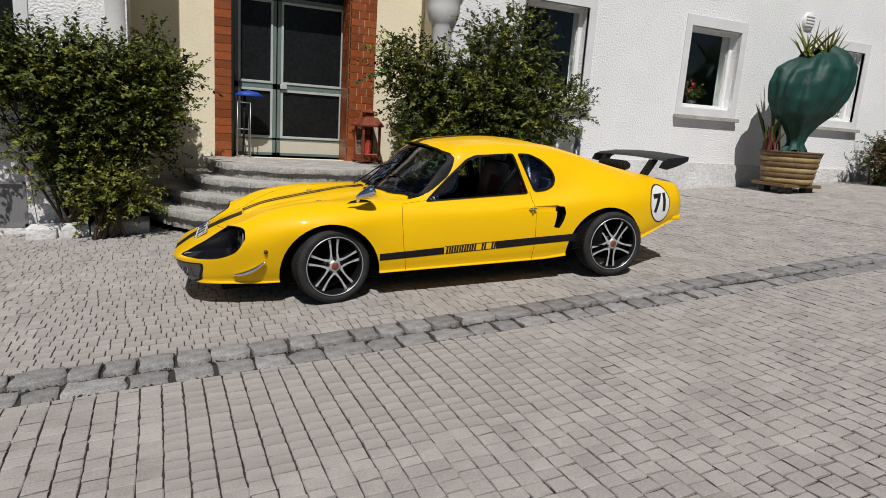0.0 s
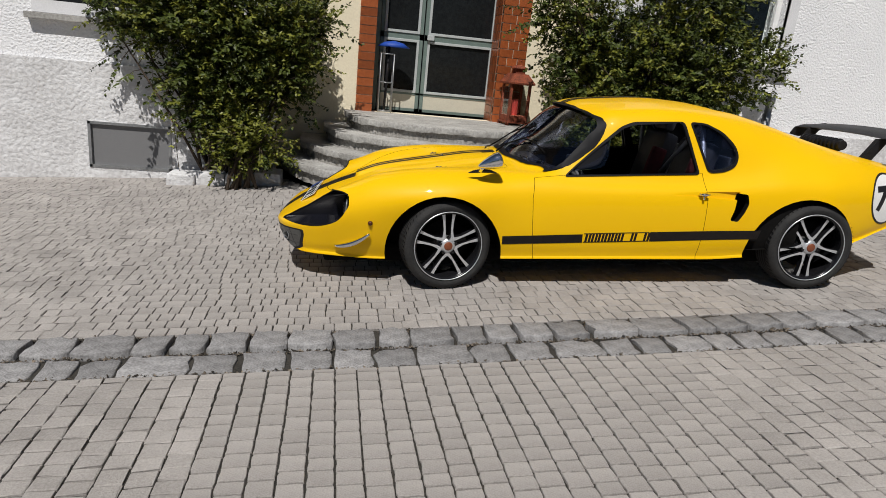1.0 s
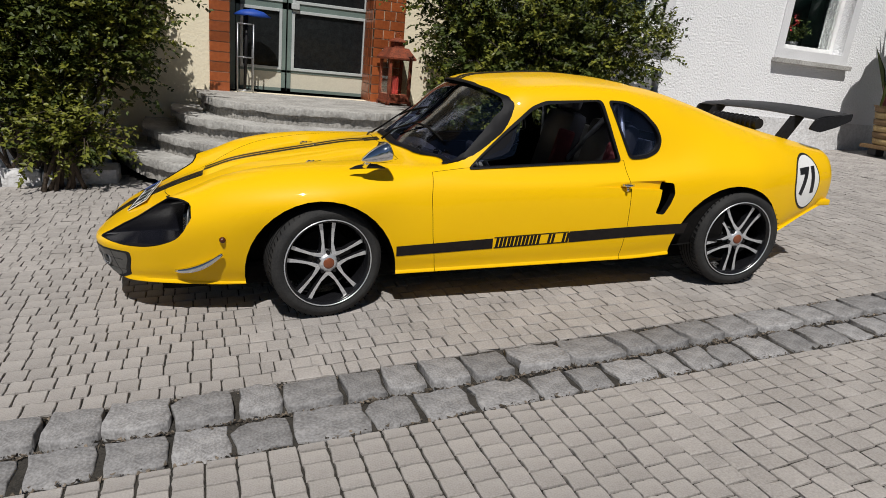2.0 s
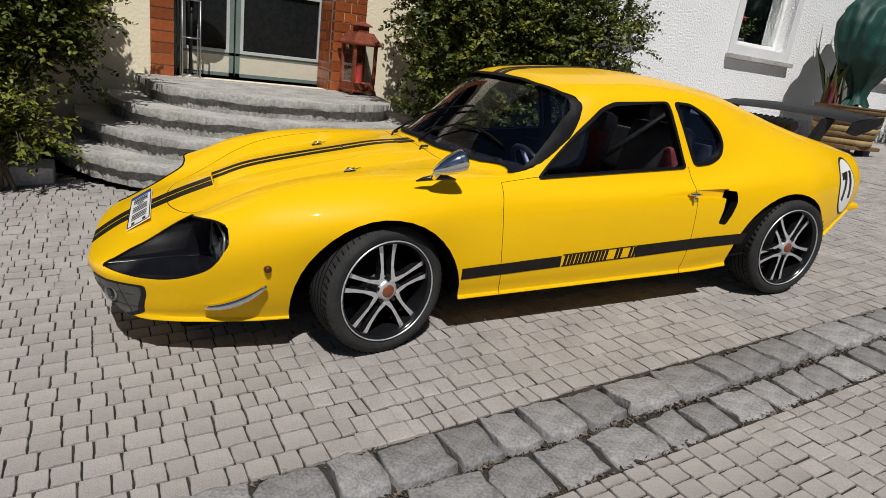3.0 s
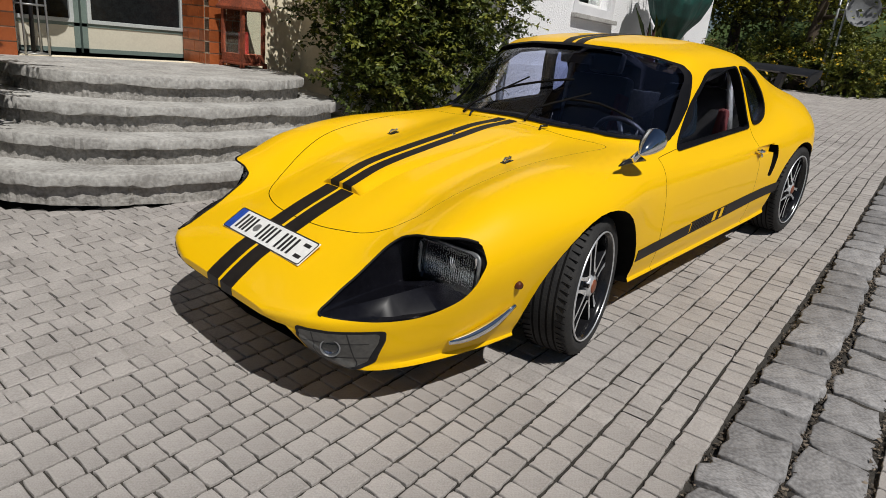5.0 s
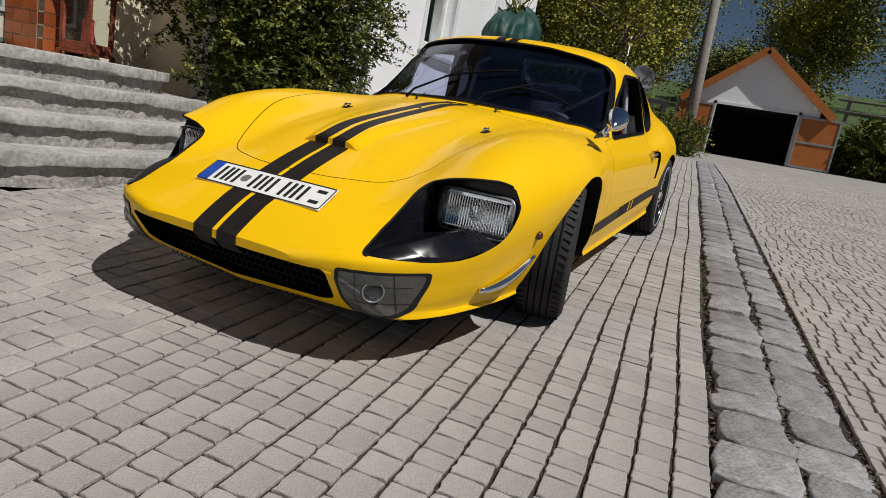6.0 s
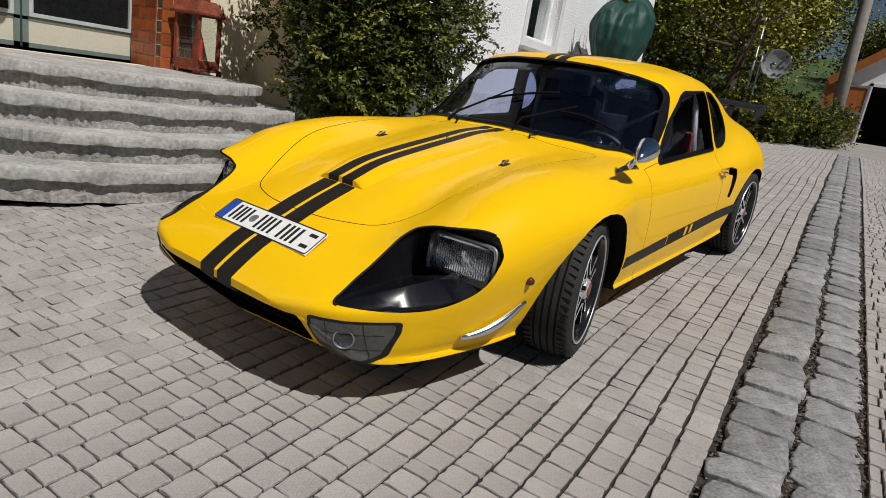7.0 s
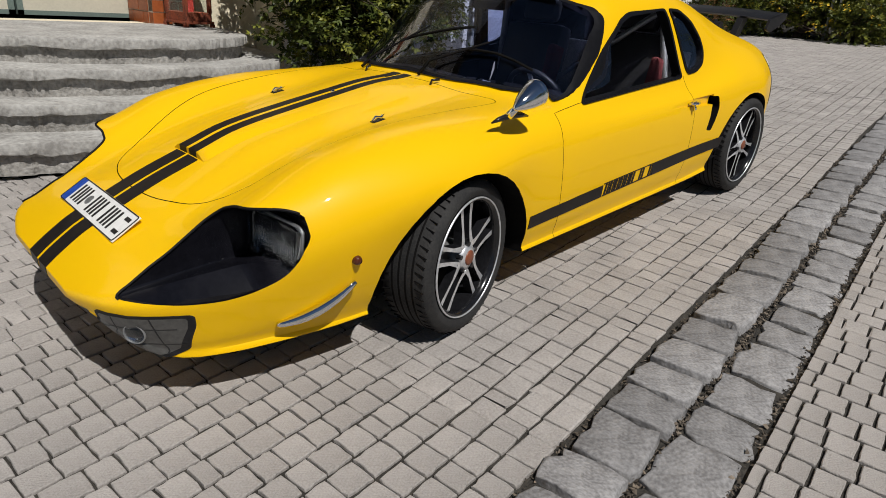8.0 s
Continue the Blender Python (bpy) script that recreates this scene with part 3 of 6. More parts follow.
def islands(me, name, parent, material, label=""):
    """Makes each loose piece of a mesh a part of its own."""
    bm = bmesh.new()
    bm.from_mesh(me)
    left = set(bm.verts)
    while left:
        todo, piece = [left.pop()], set()
        while todo:
            v = todo.pop()
            piece.add(v)
            for e in v.link_edges:
                o = e.other_vert(v)
                if o in left:
                    left.discard(o)
                    todo.append(o)
        faces = {f for v in piece for f in v.link_faces}
        if len(faces) < 4:
            continue
        b2 = bmesh.new()
        m = {v: b2.verts.new(v.co) for v in piece}
        for f in faces:
            b2.faces.new([m[v] for v in f.verts])
        part(name, b2, material, parent, label)
    bm.free()


for s in (-1, 1):
    film("nose_stripe", ([(-1.2, s * .010), (-.61, s * .010), (-.61, s * .086), (-1.2, s * .088)], "z", .30, 1.4))
    film("bonnet_stripe", ([(-.60, s * .010), (.395, s * .010), (.395, s * .060), (-.60, s * .068)], "z", .30, 1.4))
    film("roof_stripe", ([(.885, s * .012), (1.80, s * .012), (1.80, s * .062), (.885, s * .062)], "z", .80, 1.4))
    film("sill_stripe", ([(.36, .300), (.876, .312), (.876, .368), (.36, .354)], "y", s * .5, s * 1.0))
    film("sill_stripe", ([(1.315, .322), (2.02, .345), (2.035, .403), (1.315, .385)], "y", s * .5, s * 1.0))
    bars = []
    for k in (0, 1, 2, 3, 4, 5, 7, 9):
        for j, wide in ((0, .015), (.0225, .0145)):
            u, v = .890 + k * .0425 + j, .3165 + k * .00105
            bars.append(([(u, v), (u + wide, v), (u + wide + .008, v + .053), (u + .008, v + .053)], "y", s * .5, s * 1.0))
    islands(skin(.0, .0025, *bars), "lettering_bar", car, BLACK_FILM)
    film("pinstripe", ([(.884, .312), (1.31, .3225), (1.31, .3275), (.884, .317)], "y", s * .5, s * 1.0))
    film("pinstripe", ([(.884, .370), (1.31, .3815), (1.31, .3855), (.884, .374)], "y", s * .5, s * 1.0))

# ---- wheels ----
def wheel(name, x, side, z, steer=0.0, spin=0.03):
    """Alloy wheel; side -1 is the car's left."""
    w = new(name)
    w.parent = car
    w.matrix_local = pose(x, side * .715, z, 0, 0, steer + (0 if side < 0 else 180))
    R, rim, hw = .287, .222, .096
    # built facing -y
    prof = [(rim - .004, -hw + .012), (rim + .012, -hw + .002), (rim + .03, -hw - .004), (R - .03, -hw - .002), (R - .010, -hw + .008), (R - .003, -hw + .022), (R, -hw + .05), (R, hw - .05), (R - .003, hw - .022), (R - .012, hw - .006), (rim + .03, hw), (rim, hw - .01)]
    bm = lathe(bmesh.new(), prof, 64, "y")
    part("tyre", bm, RUBBER, w, "black rubber", smooth=True, sharp=60)
    # Grooves are not cut: flush near-black strips paint their shade on the tread.
    bm = bmesh.new()
    for k in range(60):
        a = 2 * math.pi * k / 60
        m = Matrix.Rotation(a, 4, "Y")
        for j, (u0, u1) in enumerate(((-.088, -.052), (.052, .088))):
            mm = m @ Matrix.Translation((0, 0, R + .0004)) @ Matrix.Rotation(radians(14 if j else -14), 4, "Z")
            box(bm, -.0014, .0014, u0, u1, -.004, .0005, m=mm)
    for u in (-.04, -.013, .014, .041):
        lathe(bm, [(R + .0006, u - .004), (R + .0007, u), (R + .0006, u + .004)], 64, "y")
    part("tread_groove", bm, VOID, w)
    bm = lathe(bmesh.new(), [(rim, -hw + .004), (rim - .006, -hw + .002), (rim - .012, -hw + .006), (rim - .018, -hw + .02), (rim - .024, .02), (rim - .02, hw - .01), (rim, hw - .01)], 56, "y")
    part("rim", bm, BLACK_GLOSS, w, smooth=True)
    part("rim_lip", lathe(bmesh.new(), [(rim + .002, -hw + .004), (rim + .001, -hw - .001), (rim - .003, -hw - .001), (rim - .004, -hw + .004)], 56, "y"), ALLOY, w, "thin bright edge", smooth=True)
    part("brake_disc", lathe(bmesh.new(), [(.02, .01), (.15, .01), (.15, .025), (.02, .025)], 32, "y"), VOID, w)
    for k in range(5):
        spoke = bmesh.new()
        for tw in (-1, 1):
            pr = [(.040, .031, .015), (.066, .026, .0125), (.10, .024, .0095), (.15, .0275, .0105), (rim - .004, .036, .0145)]
            rings = []
            for r, off, hw2 in pr:
                yy = -hw + .022 + .012 * math.sin(min(1, (r - .04) / .17) * 1.6)
                c = tw * off
                rings.append([spoke.verts.new((c - hw2 + (.003 if q in (2, 3) else 0), y, r)) if q in (0, 3) else spoke.verts.new((c + hw2 - (.003 if q in (2, 3) else 0), y, r)) for q, y in ((0, yy + .03), (1, yy + .03), (2, yy - .004), (3, yy - .004))])
            for a, b in zip(rings, rings[1:]):
                for q in range(4):
                    spoke.faces.new((a[q], a[(q + 1) % 4], b[(q + 1) % 4], b[q])).material_index = 0 if q == 2 else 1
            spoke.faces.new(rings[0][::-1]), spoke.faces.new(rings[-1])
        bmesh.ops.recalc_face_normals(spoke, faces=spoke.faces)
        sp = part("spoke", spoke, [ALLOY, BLACK_GLOSS], w, "machined double spoke")
        sp.matrix_local = Matrix.Rotation(2 * math.pi * k / 5 + spin, 4, "Y")
    bm = lathe(bmesh.new(), [(.0, -hw + .008), (.03, -hw + .008), (.046, -hw + .015), (.050, -hw + .03), (.05, .02), (.0, .02)], 32, "y")
    part("hub", bm, ALLOY, w, smooth=True)
    part("hub_cap", lathe(bmesh.new(), [(.0, -hw + .003), (.024, -hw + .003), (.028, -hw + .006), (.028, -hw + .012)], 24, "y"), BRASS, w, "orange badge cap", smooth=True)
    for k in range(5):
        a = 2 * math.pi * k / 5 + spin
        part("wheel_bolt", lathe(bmesh.new(), [(0, -hw + .010), (.009, -hw + .010), (.010, -hw + .03)], 8, "y", m=Matrix.Translation((.052 * math.sin(a), 0, .052 * math.cos(a)))), BLACK_GLOSS, w)
    return w


wheel("front_wheel", 0, -1, .287, 13)
wheel("front_wheel", 0, 1, .287, 13)
wheel("rear_wheel", 2.4, -1, .287, 0, .66)
wheel("rear_wheel", 2.4, 1, .287, 0, .66)
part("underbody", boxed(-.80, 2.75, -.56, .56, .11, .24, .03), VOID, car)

# ---- headlamps, grille, fog lamps ----
for s in (-1, 1):
    lamp = new("headlamp")
    lamp.parent = car
    m = Matrix.Translation((-.616, s * .622, .488)) @ Matrix.Rotation(radians(-s * 3), 4, "Z") @ Matrix.Rotation(radians(7), 4, "Y")
    part("lamp_bowl", box(bmesh.new(), 0, .05, -.118, .118, -.060, .060, .014, m=m), CHROME, lamp, "bright reflector")
    bm = bmesh.new()
    box(bm, -.022, -.006, -.124, .124, -.066, .066, .026, m=m)
    part("lamp_lens", bm, CLEAR, lamp, "fluted clear glass", smooth=True).visible_shadow = False
    for k in range(25):
        u = -.108 + k * .009
        bm = tube(bmesh.new(), [m @ Vector((-.023, u, -.050)), m @ Vector((-.023, u, .050))], .0016, 6)
        part("lens_flute", bm, CLEAR, lamp).visible_shadow = False
    bm = bmesh.new()
    lathe(bm, [(.0, -.004), (.02, -.003), (.034, .004), (.036, .010)], 20, "x", m=m)
    part("bulb_cover", bm, CHROME, lamp, smooth=True)
    bm = bmesh.new()
    frame_pts = [m @ Vector((-.012, a, b)) for a, b in rounded([(-.126, -.068), (.126, -.068), (.126, .068), (-.126, .068)], .03)]
    tube(bm, frame_pts + frame_pts[:1], .0045, 8)
    part("lamp_frame", bm, GREY_METAL, lamp, smooth=True)
    # floor of the scoop with a ridge along its middle
    bm = bmesh.new()
    rings = []
    for x, zi, yr, zr, yo, zo in ((-1.04, .388, .50, .394, .52, .385), (-.95, .395, .555, .422, .62, .386), (-.86, .40, .60, .440, .68, .384), (-.76, .40, .635, .452, .73, .386), (-.66, .40, .65, .438, .755, .395), (-.59, .40, .66, .42, .76, .405)):
        rings.append([bm.verts.new((x, s * y, z)) for y, z in ((.470, .36), (.470, zi), (yr, zr), (yo, zo), (yo, .36))])
    for a, b in zip(rings, rings[1:]):
        for q in range(5):
            bm.faces.new((a[q], a[(q + 1) % 5], b[(q + 1) % 5], b[q]))
    bm.faces.new(rings[0]), bm.faces.new(rings[-1][::-1])
    bmesh.ops.recalc_face_normals(bm, faces=bm.faces)
    me = csg(skin_at(-.006, -1.13, -.45), solid(bm, [SCOOP_BLACK]), "INTERSECT")
    me.materials.clear()
    me.materials.append(SCOOP_BLACK)
    holder("scoop_floor", me, lamp)
    fog = rounded([(s * .428, .350), (s * .640, .348), (s * .634, .31), (s * .602, .225), (s * .570, .200), (s * .50, .190), (s * .440, .192), (s * .426, .25)], .012)
    skin_part("fog_lamp_frame", BLACK_SATIN, car, "black rubber edge", -.004, .003, (fog, "x", -1.3, -.60))
    skin_part("fog_lamp", MESH, car, "grey gridded lamp insert", -.004, .0036, (scaled(fog, -.013), "x", -1.3, -.60))
    lens_at = Matrix.Translation((-1.034, s * .522, .287)) @ Matrix.Rotation(radians(-s * 40), 4, "Z")
    part("fog_lens", lathe(bmesh.new(), [(0, -.012), (.014, -.011), (.026, -.006), (.029, .004)], 24, "x", m=lens_at), CLEAR, car, "round clear lens", smooth=True)
    part("fog_lens_ring", lathe(bmesh.new(), [(.028, -.004), (.030, -.008), (.033, -.004), (.032, .006)], 24, "x", m=lens_at), GREY_METAL, car, smooth=True)
    part("fog_reflector", lathe(bmesh.new(), [(0, .006), (.02, .002), (.029, -.003), (.029, .006)], 20, "x", m=lens_at), CHROME, car, smooth=True)
    for za in (.245, .300):
        skin_part("fog_grid_bar", INK, car, "", .003, .0044, ([(s * .445, za + .004), (s * .605, za), (s * .605, za + .0022), (s * .445, za + .0062)], "x", -1.3, -.60))
    for ya in (.478, .566):
        skin_part("fog_grid_bar", INK, car, "", .003, .0044, ([(s * ya, .212), (s * (ya + .002), .212), (s * (ya + .004), .340), (s * (ya + .002), .340)], "x", -1.3, -.60))
    # chrome-grey whisker under the side lamp and the lamp itself
    bm = bmesh.new()
    pts = []
    for k in range(13):
        t = k / 12
        x = -.70 + .225 * t
        z = .262 + .015 * t + .085 * t**2.2
        y = .706 + .088 * t**0.9
        pts.append((x, s * (y + .002), z))
    tube(bm, pts, [.004 + .013 * math.sin(math.pi * (.12 + .80 * k / 12)) for k in range(13)], 8)
    part("whisker_trim", bm, CHROME, car, "small curved grey blade", smooth=True)
    bm = lathe(bmesh.new(), [(0, -.018), (.010, -.016), (.015, -.006), (.016, .006)], 16, "y", m=Matrix.Translation((-.468, s * .794, .432)) @ Matrix.Rotation(0 if s < 0 else math.pi, 4, "Z"))
    part("side_lamp", bm, AMBER, car, "small dark amber lamp", smooth=True)

bm = bmesh.new()
for i in range(34):
    for j in range(7):
        y, z = -.40 + i * .0242 + (j % 2) * .0121, .178 + j * .0215
        if abs(y) < .37 + .03 * (z - .17) / .15:
            hexa = [Vector((-.985 + abs(y) ** 2 * .10, y + .0135 * math.cos(a), z + .0135 * math.sin(a))) for a in [math.pi / 6 + k * math.pi / 3 for k in range(7)]]
            tube(bm, hexa, .0021, 4)
part("grille_mesh", bm, BLACK_SATIN, car, "black honeycomb mesh")

# ---- number plate on the nose; its writing becomes bars ----
plate = new("number_plate")
plate.parent = car
plate.matrix_local = pose(-.925, -.0, .4795, 0, -29.5, 0)
part("plate_sheet", boxed(-.055, .055, -.26, .26, .003, .008, .002), PLATE_WHITE, plate, "white sheet with black rim")
bm = bmesh.new()
rim_pts = [Vector((a, b, .009)) for a, b in rounded([(-.052, -.257), (.052, -.257), (.052, .257), (-.052, .257)], .01)]
tube(bm, rim_pts + rim_pts[:1], .0022, 5)
part("plate_rim", bm, INK, plate)
part("blue_band", boxed(-.050, .050, .213, .254, .0085, .0095), PLATE_BLUE, plate, "blue end band")
for y0 in (.196, .148, .048, -.002, -.078, -.128):
    for dy in (0, .027):
        part("plate_bar", boxed(-.036, .036, y0 - dy - .012, y0 - dy, .0085, .0095), INK, plate)
for x0 in (-.026, .026):
    part("plate_bar", boxed(x0 - .007, x0 + .007, -.236, -.200, .0085, .0095), INK, plate)
part("plate_seal", lathe(bmesh.new(), [(0, .0095), (.018, .0095), (.019, .0085)], 20, m=Matrix.Translation((0, .081, 0))), GREY_METAL, plate)

# ---- bonnet pins, filler, bulge lips, scoop edging ----
def on_skin(x, y, up=0.0):
    """The height of the car's top at a place on the plan."""
    cols = [(float(pchip(SX, TABLE[:, k, 0], x)), float(pchip(SX, TABLE[:, k, 1], x))) for k in range(10)]
    line = np.array(flow(cols, 12))
    top = line[:int(len(line) * .5)]
    return float(np.interp(abs(y), top[:, 0], top[:, 1])) + up


# thin black edging where the inner and upper rim of each lamp scoop meets the skin
cuts = []
for x in np.linspace(-1.10, -.52, 59):
    ring = np.array(flow([(float(pchip(SX, TABLE[:, k, 0], x)), float(pchip(SX, TABLE[:, k, 1], x))) for k in range(10)], 10))
    cuts.append((x, ring[:50]))
rim = []
for y, z in HEADLAMP:
    if y > .735:
        break
    heights = [float(np.interp(y, ring[:, 0], ring[:, 1])) for x, ring in cuts]
    k = next((k for k, h in enumerate(heights) if h > z), None)
    if k:
        f = (z - heights[k - 1]) / (heights[k] - heights[k - 1])
        rim.append((cuts[k - 1][0] + f * (cuts[k][0] - cuts[k - 1][0]), y, z + .001))
for s in (-1, 1):
    part("scoop_edging", tube(bmesh.new(), [(x, s * y, z) for x, y, z in rim], .0045, 6), SEAL, car, "thin black rubber edging", smooth=True)
for y in (-.356, .356):
    pin = new("bonnet_catch")
    pin.parent = car
    pin.matrix_local = pose(-.03, y, on_skin(-.03, y), 0, -7, 0)
    bm = bmesh.new()
    box(bm, -.028, .028, -.014, .014, -.002, .004, .003)
    part("catch_plate", bm, BLACK_GLOSS, pin)
    bm = tube(bmesh.new(), [(-.022, 0, .006), (-.005, .004, .016), (.012, -.004, .010), (.024, 0, .014)], .006, 8)
    part("catch_lever", bm, CHROME, pin)
    bm = tube(bmesh.new(), [(.02, 0, .01), (.05, .03, .004), (.085, .055, .0)], .0018, 5)
    part("catch_cable", bm, BLACK_GLOSS, pin)
cap = lathe(bmesh.new(), [(0, .012), (.008, .010), (.011, .0)], 12, "z", m=Matrix.Translation((.02, 0, on_skin(.02, 0))))
part("bonnet_knob", cap, CHROME, car, smooth=True)
for s in (-1, 1):
    part("washer_jet", tube(bmesh.new(), [(.36, s * .22, on_skin(.36, .22) - .004), (.37, s * .22, on_skin(.37, .22) + .016), (.40, s * .235, on_skin(.37, .22) + .018)], .006, 6), BLACK_GLOSS, car)
# raised bulge behind the nose, with its step
bm = bmesh.new()
N = 26
grid = []
for i in range(N + 1):
    x = -.605 + i * .905 / N
    w = .135 + .11 * min(1, i / N * 1.2)
    so = .068 - .008 * max(0, x + .61) / 1.015
    half = [.010, so / 2, so] + [so + (w - so) * f for f in (.15, .3, .5, .7, .85, 1)]
    row = []
    for y in [-v for v in half[::-1]] + [0] + half:
        e = min(1, (1 - abs(y) / w) * 2.2)
        h = .019 * (1 - i / N) ** 1.4 * (e * e * (3 - 2 * e))
        row.append(bm.verts.new((x, y, on_skin(x, y) + h - .0035 + .0062 * e)))
    grid.append(row)
Mn = len(grid[0]) - 1
for i in range(N):
    for j in range(Mn):
        f = bm.faces.new((grid[i][j], grid[i + 1][j], grid[i + 1][j + 1], grid[i][j + 1]))
        f.smooth = True
        f.material_index = 1 if j in (6, 7, 10, 11) else 0
front = [bm.verts.new((v.co.x, v.co.y, on_skin(v.co.x, v.co.y) - .01)) for v in grid[0]]
for j in range(Mn):
    f = bm.faces.new((front[j], grid[0][j], grid[0][j + 1], front[j + 1]))
    f.material_index = 1 if j in (6, 7, 10, 11) else 0
bmesh.ops.recalc_face_normals(bm, faces=bm.faces)
bulge = part("bonnet_bulge", bm, [YELLOW, BLACK_FILM], car)

# ---- mirrors, handles, wipers, spoiler, tail ----
for s in (-1,):
    mir = new("door_mirror")
    mir.parent = car
    mir.matrix_local = pose(.235, s * .800, .775)
    at = Matrix.Translation((.045, s * .012, .050)) @ Matrix.Rotation(radians(s * -6), 4, "Z") @ Matrix.Rotation(radians(-16), 4, "Y")
    bm = lathe(bmesh.new(), [(.0, -.098), (.010, -.090), (.026, -.056), (.039, -.018), (.0455, .012), (.0475, .022), (.0465, .030), (.049, .033), (.049, .044), (.040, .052), (.0, .055)], 28, "x", m=at)
    part("mirror_shell", bm, CHROME, mir, "polished chrome bullet", smooth=True)
    bm = bmesh.new()
    tube(bm, [(-.10, -s * .03, -.026), (-.07, -s * .026, -.018), (-.02, -s * .018, -.010), (.03, -s * .012, -.012), (.07, -s * .01, -.022)], [.003, .009, .013, .011, .004], 10)
    part("mirror_foot", bm, BLACK_GLOSS, mir, "dark wedge foot", smooth=True)
    part("mirror_stem", tube(bmesh.new(), [(-.03, -s * .018, -.012), (-.012, -s * .004, .012), (.012, s * .006, .030)], [.016, .012, .014], 10), CHROME, mir, smooth=True)
for s in (-1, 1):
    bm = bmesh.new()
    box(bm, 1.605, 1.66, s * .782, s * .80, .625, .64, .004)
    tube(bm, [(1.61, s * .80, .632), (1.63, s * .812, .632), (1.665, s * .81, .632)], .008, 8)
    tube(bm, [(1.632, s * .80, .60), (1.632, s * .81, .605), (1.632, s * .80, .62)], .007, 8)
    part("door_handle", bm, CHROME, car, "small chrome handle with lock")

for k, (y0, y1) in enumerate(((.30, -.18), (-.10, -.52))):
    w = new("wiper")
    w.parent = car
    def ws(x, y):
        return Vector((x, y, on_skin(x, y) + .014))
    a, b = ws(.47, y0), ws(.62, (y0 + y1) / 2)
    part("wiper_arm", tube(bmesh.new(), [Vector((.40, y0, on_skin(.40, y0) + .012)), a + Vector((0, 0, .01)), b + Vector((0, 0, .012))], [.007, .006, .004], 6), VOID, w)
    part("wiper_blade", tube(bmesh.new(), [ws(.56 + .10 * t, y0 + (y1 - y0) * (.25 + .75 * t)) for t in (0, .25, .5, .75, 1)], .006, 6), VOID, w)

sp = new("rear_spoiler")
sp.parent = car
sp["label"] = "matt black rear wing"
bm = bmesh.new()
rings = []
for k in range(25):
    u = -1 + 2 * k / 24
    y = u * .565
    bow = .020 * (1 - u * u)
    sec = [(3.03, .955), (3.09, .974), (3.19, .978), (3.30, .984), (3.302, .974), (3.19, .956), (3.08, .942)]
    rings.append([bm.verts.new((x, y, z + bow)) for x, z in sec])
for a, b in zip(rings, rings[1:]):
    for q in range(7):
        bm.faces.new((a[q], a[(q + 1) % 7], b[(q + 1) % 7], b[q]))
bm.faces.new(rings[0][::-1]), bm.faces.new(rings[-1])
bmesh.ops.recalc_face_normals(bm, faces=bm.faces)
part("wing", bm, BLACK_SATIN, sp, smooth=True, sharp=40)
for s in (-1, 1):
    bm = prism(bmesh.new(), rounded([(2.99, .895), (3.03, .955), (3.30, .988), (3.295, .945), (3.19, .905), (3.07, .875)], .012), "y", s * .560, s * .576)
    part("end_plate", bm, BLACK_SATIN, sp)
    bm = prism(bmesh.new(), [(2.90, .78), (2.98, .78), (3.11, .955), (3.03, .955)], "y", s * .36, s * .40)
    part("wing_foot", bm, BLACK_SATIN, sp)
for s in (-1, 1):
    part("corner_bumper", boxed(3.02, 3.24, s * .50, s * .605, .41, .45, .012), YELLOW, car)
bm = bmesh.new()
for k in range(7):
    box(bm, 2.30 + k * .07, 2.345 + k * .07, -.30, .30, .885 - k * .012, .915 - k * .012, .008)
part("rear_louvre", bm, BLACK_SATIN, car, "black louvred engine cover")
bm = bmesh.new()
for k in range(9):
    lathe(bm, [(.03, -.004), (.045, -.002), (.045, .002), (.03, .004)], 16, "y", m=Matrix.Translation((2.80, -.32 + k * .045, .905)))
lathe(bm, [(0, -.02), (.033, -.02), (.033, .42), (0, .42)], 16, "y", m=Matrix.Translation((2.80, -.34, .905)))
part("air_hose", bm, BLACK_SATIN, car, "ribbed black hose")

# race number on both flanks
for s in (-1, 1):
    r = new("race_number")
    r.parent = car
    ang = ellipse(2.932, .592, .142, .165, 36)
    skin_part("number_ring", INK, r, "thin black ring", .0, .0028, (scaled(ang, .0), "y", s * .4, s * 1.0))
    skin_part("number_field", WHITE_VINYL, r, "white oval", .0, .0040, (scaled(ang, -.011), "y", s * .4, s * 1.0))
    txt = bpy.data.curves.new("digits", "FONT")
    txt.body, txt.size, txt.align_x, txt.align_y, txt.shear = "71", .205, "CENTER", "CENTER", 0.12
    txt.extrude, txt.offset = .10, .0095
    to = new("digits", txt)
    to.matrix_world = Matrix.Translation((2.932, s * .68, .592)) @ Matrix.Rotation(radians(90), 4, "X") if s < 0 else Matrix.Translation((2.932, s * .68, .592)) @ Matrix.Rotation(math.pi, 4, "Z") @ Matrix.Rotation(radians(90), 4, "X")
    bpy.context.view_layer.update()
    tm = bpy.data.meshes.new_from_object(to.evaluated_get(bpy.context.evaluated_depsgraph_get()))
    tm.transform(to.matrix_world)
    bpy.data.objects.remove(to)
    b2 = bmesh.new()
    b2.from_mesh(tm)
    bmesh.ops.remove_doubles(b2, verts=b2.verts, dist=.0001)
    bmesh.ops.recalc_face_normals(b2, faces=b2.faces)
    me = csg(skin_at(.0052, 2.72, 3.18), solid(b2, [INK]), "INTERSECT")
    me = csg(me, skin_at(.003, 2.68, 3.22), "DIFFERENCE")
    me.materials.clear()
    me.materials.append(INK)
    holder("digits", me, r, "bold black number 71")

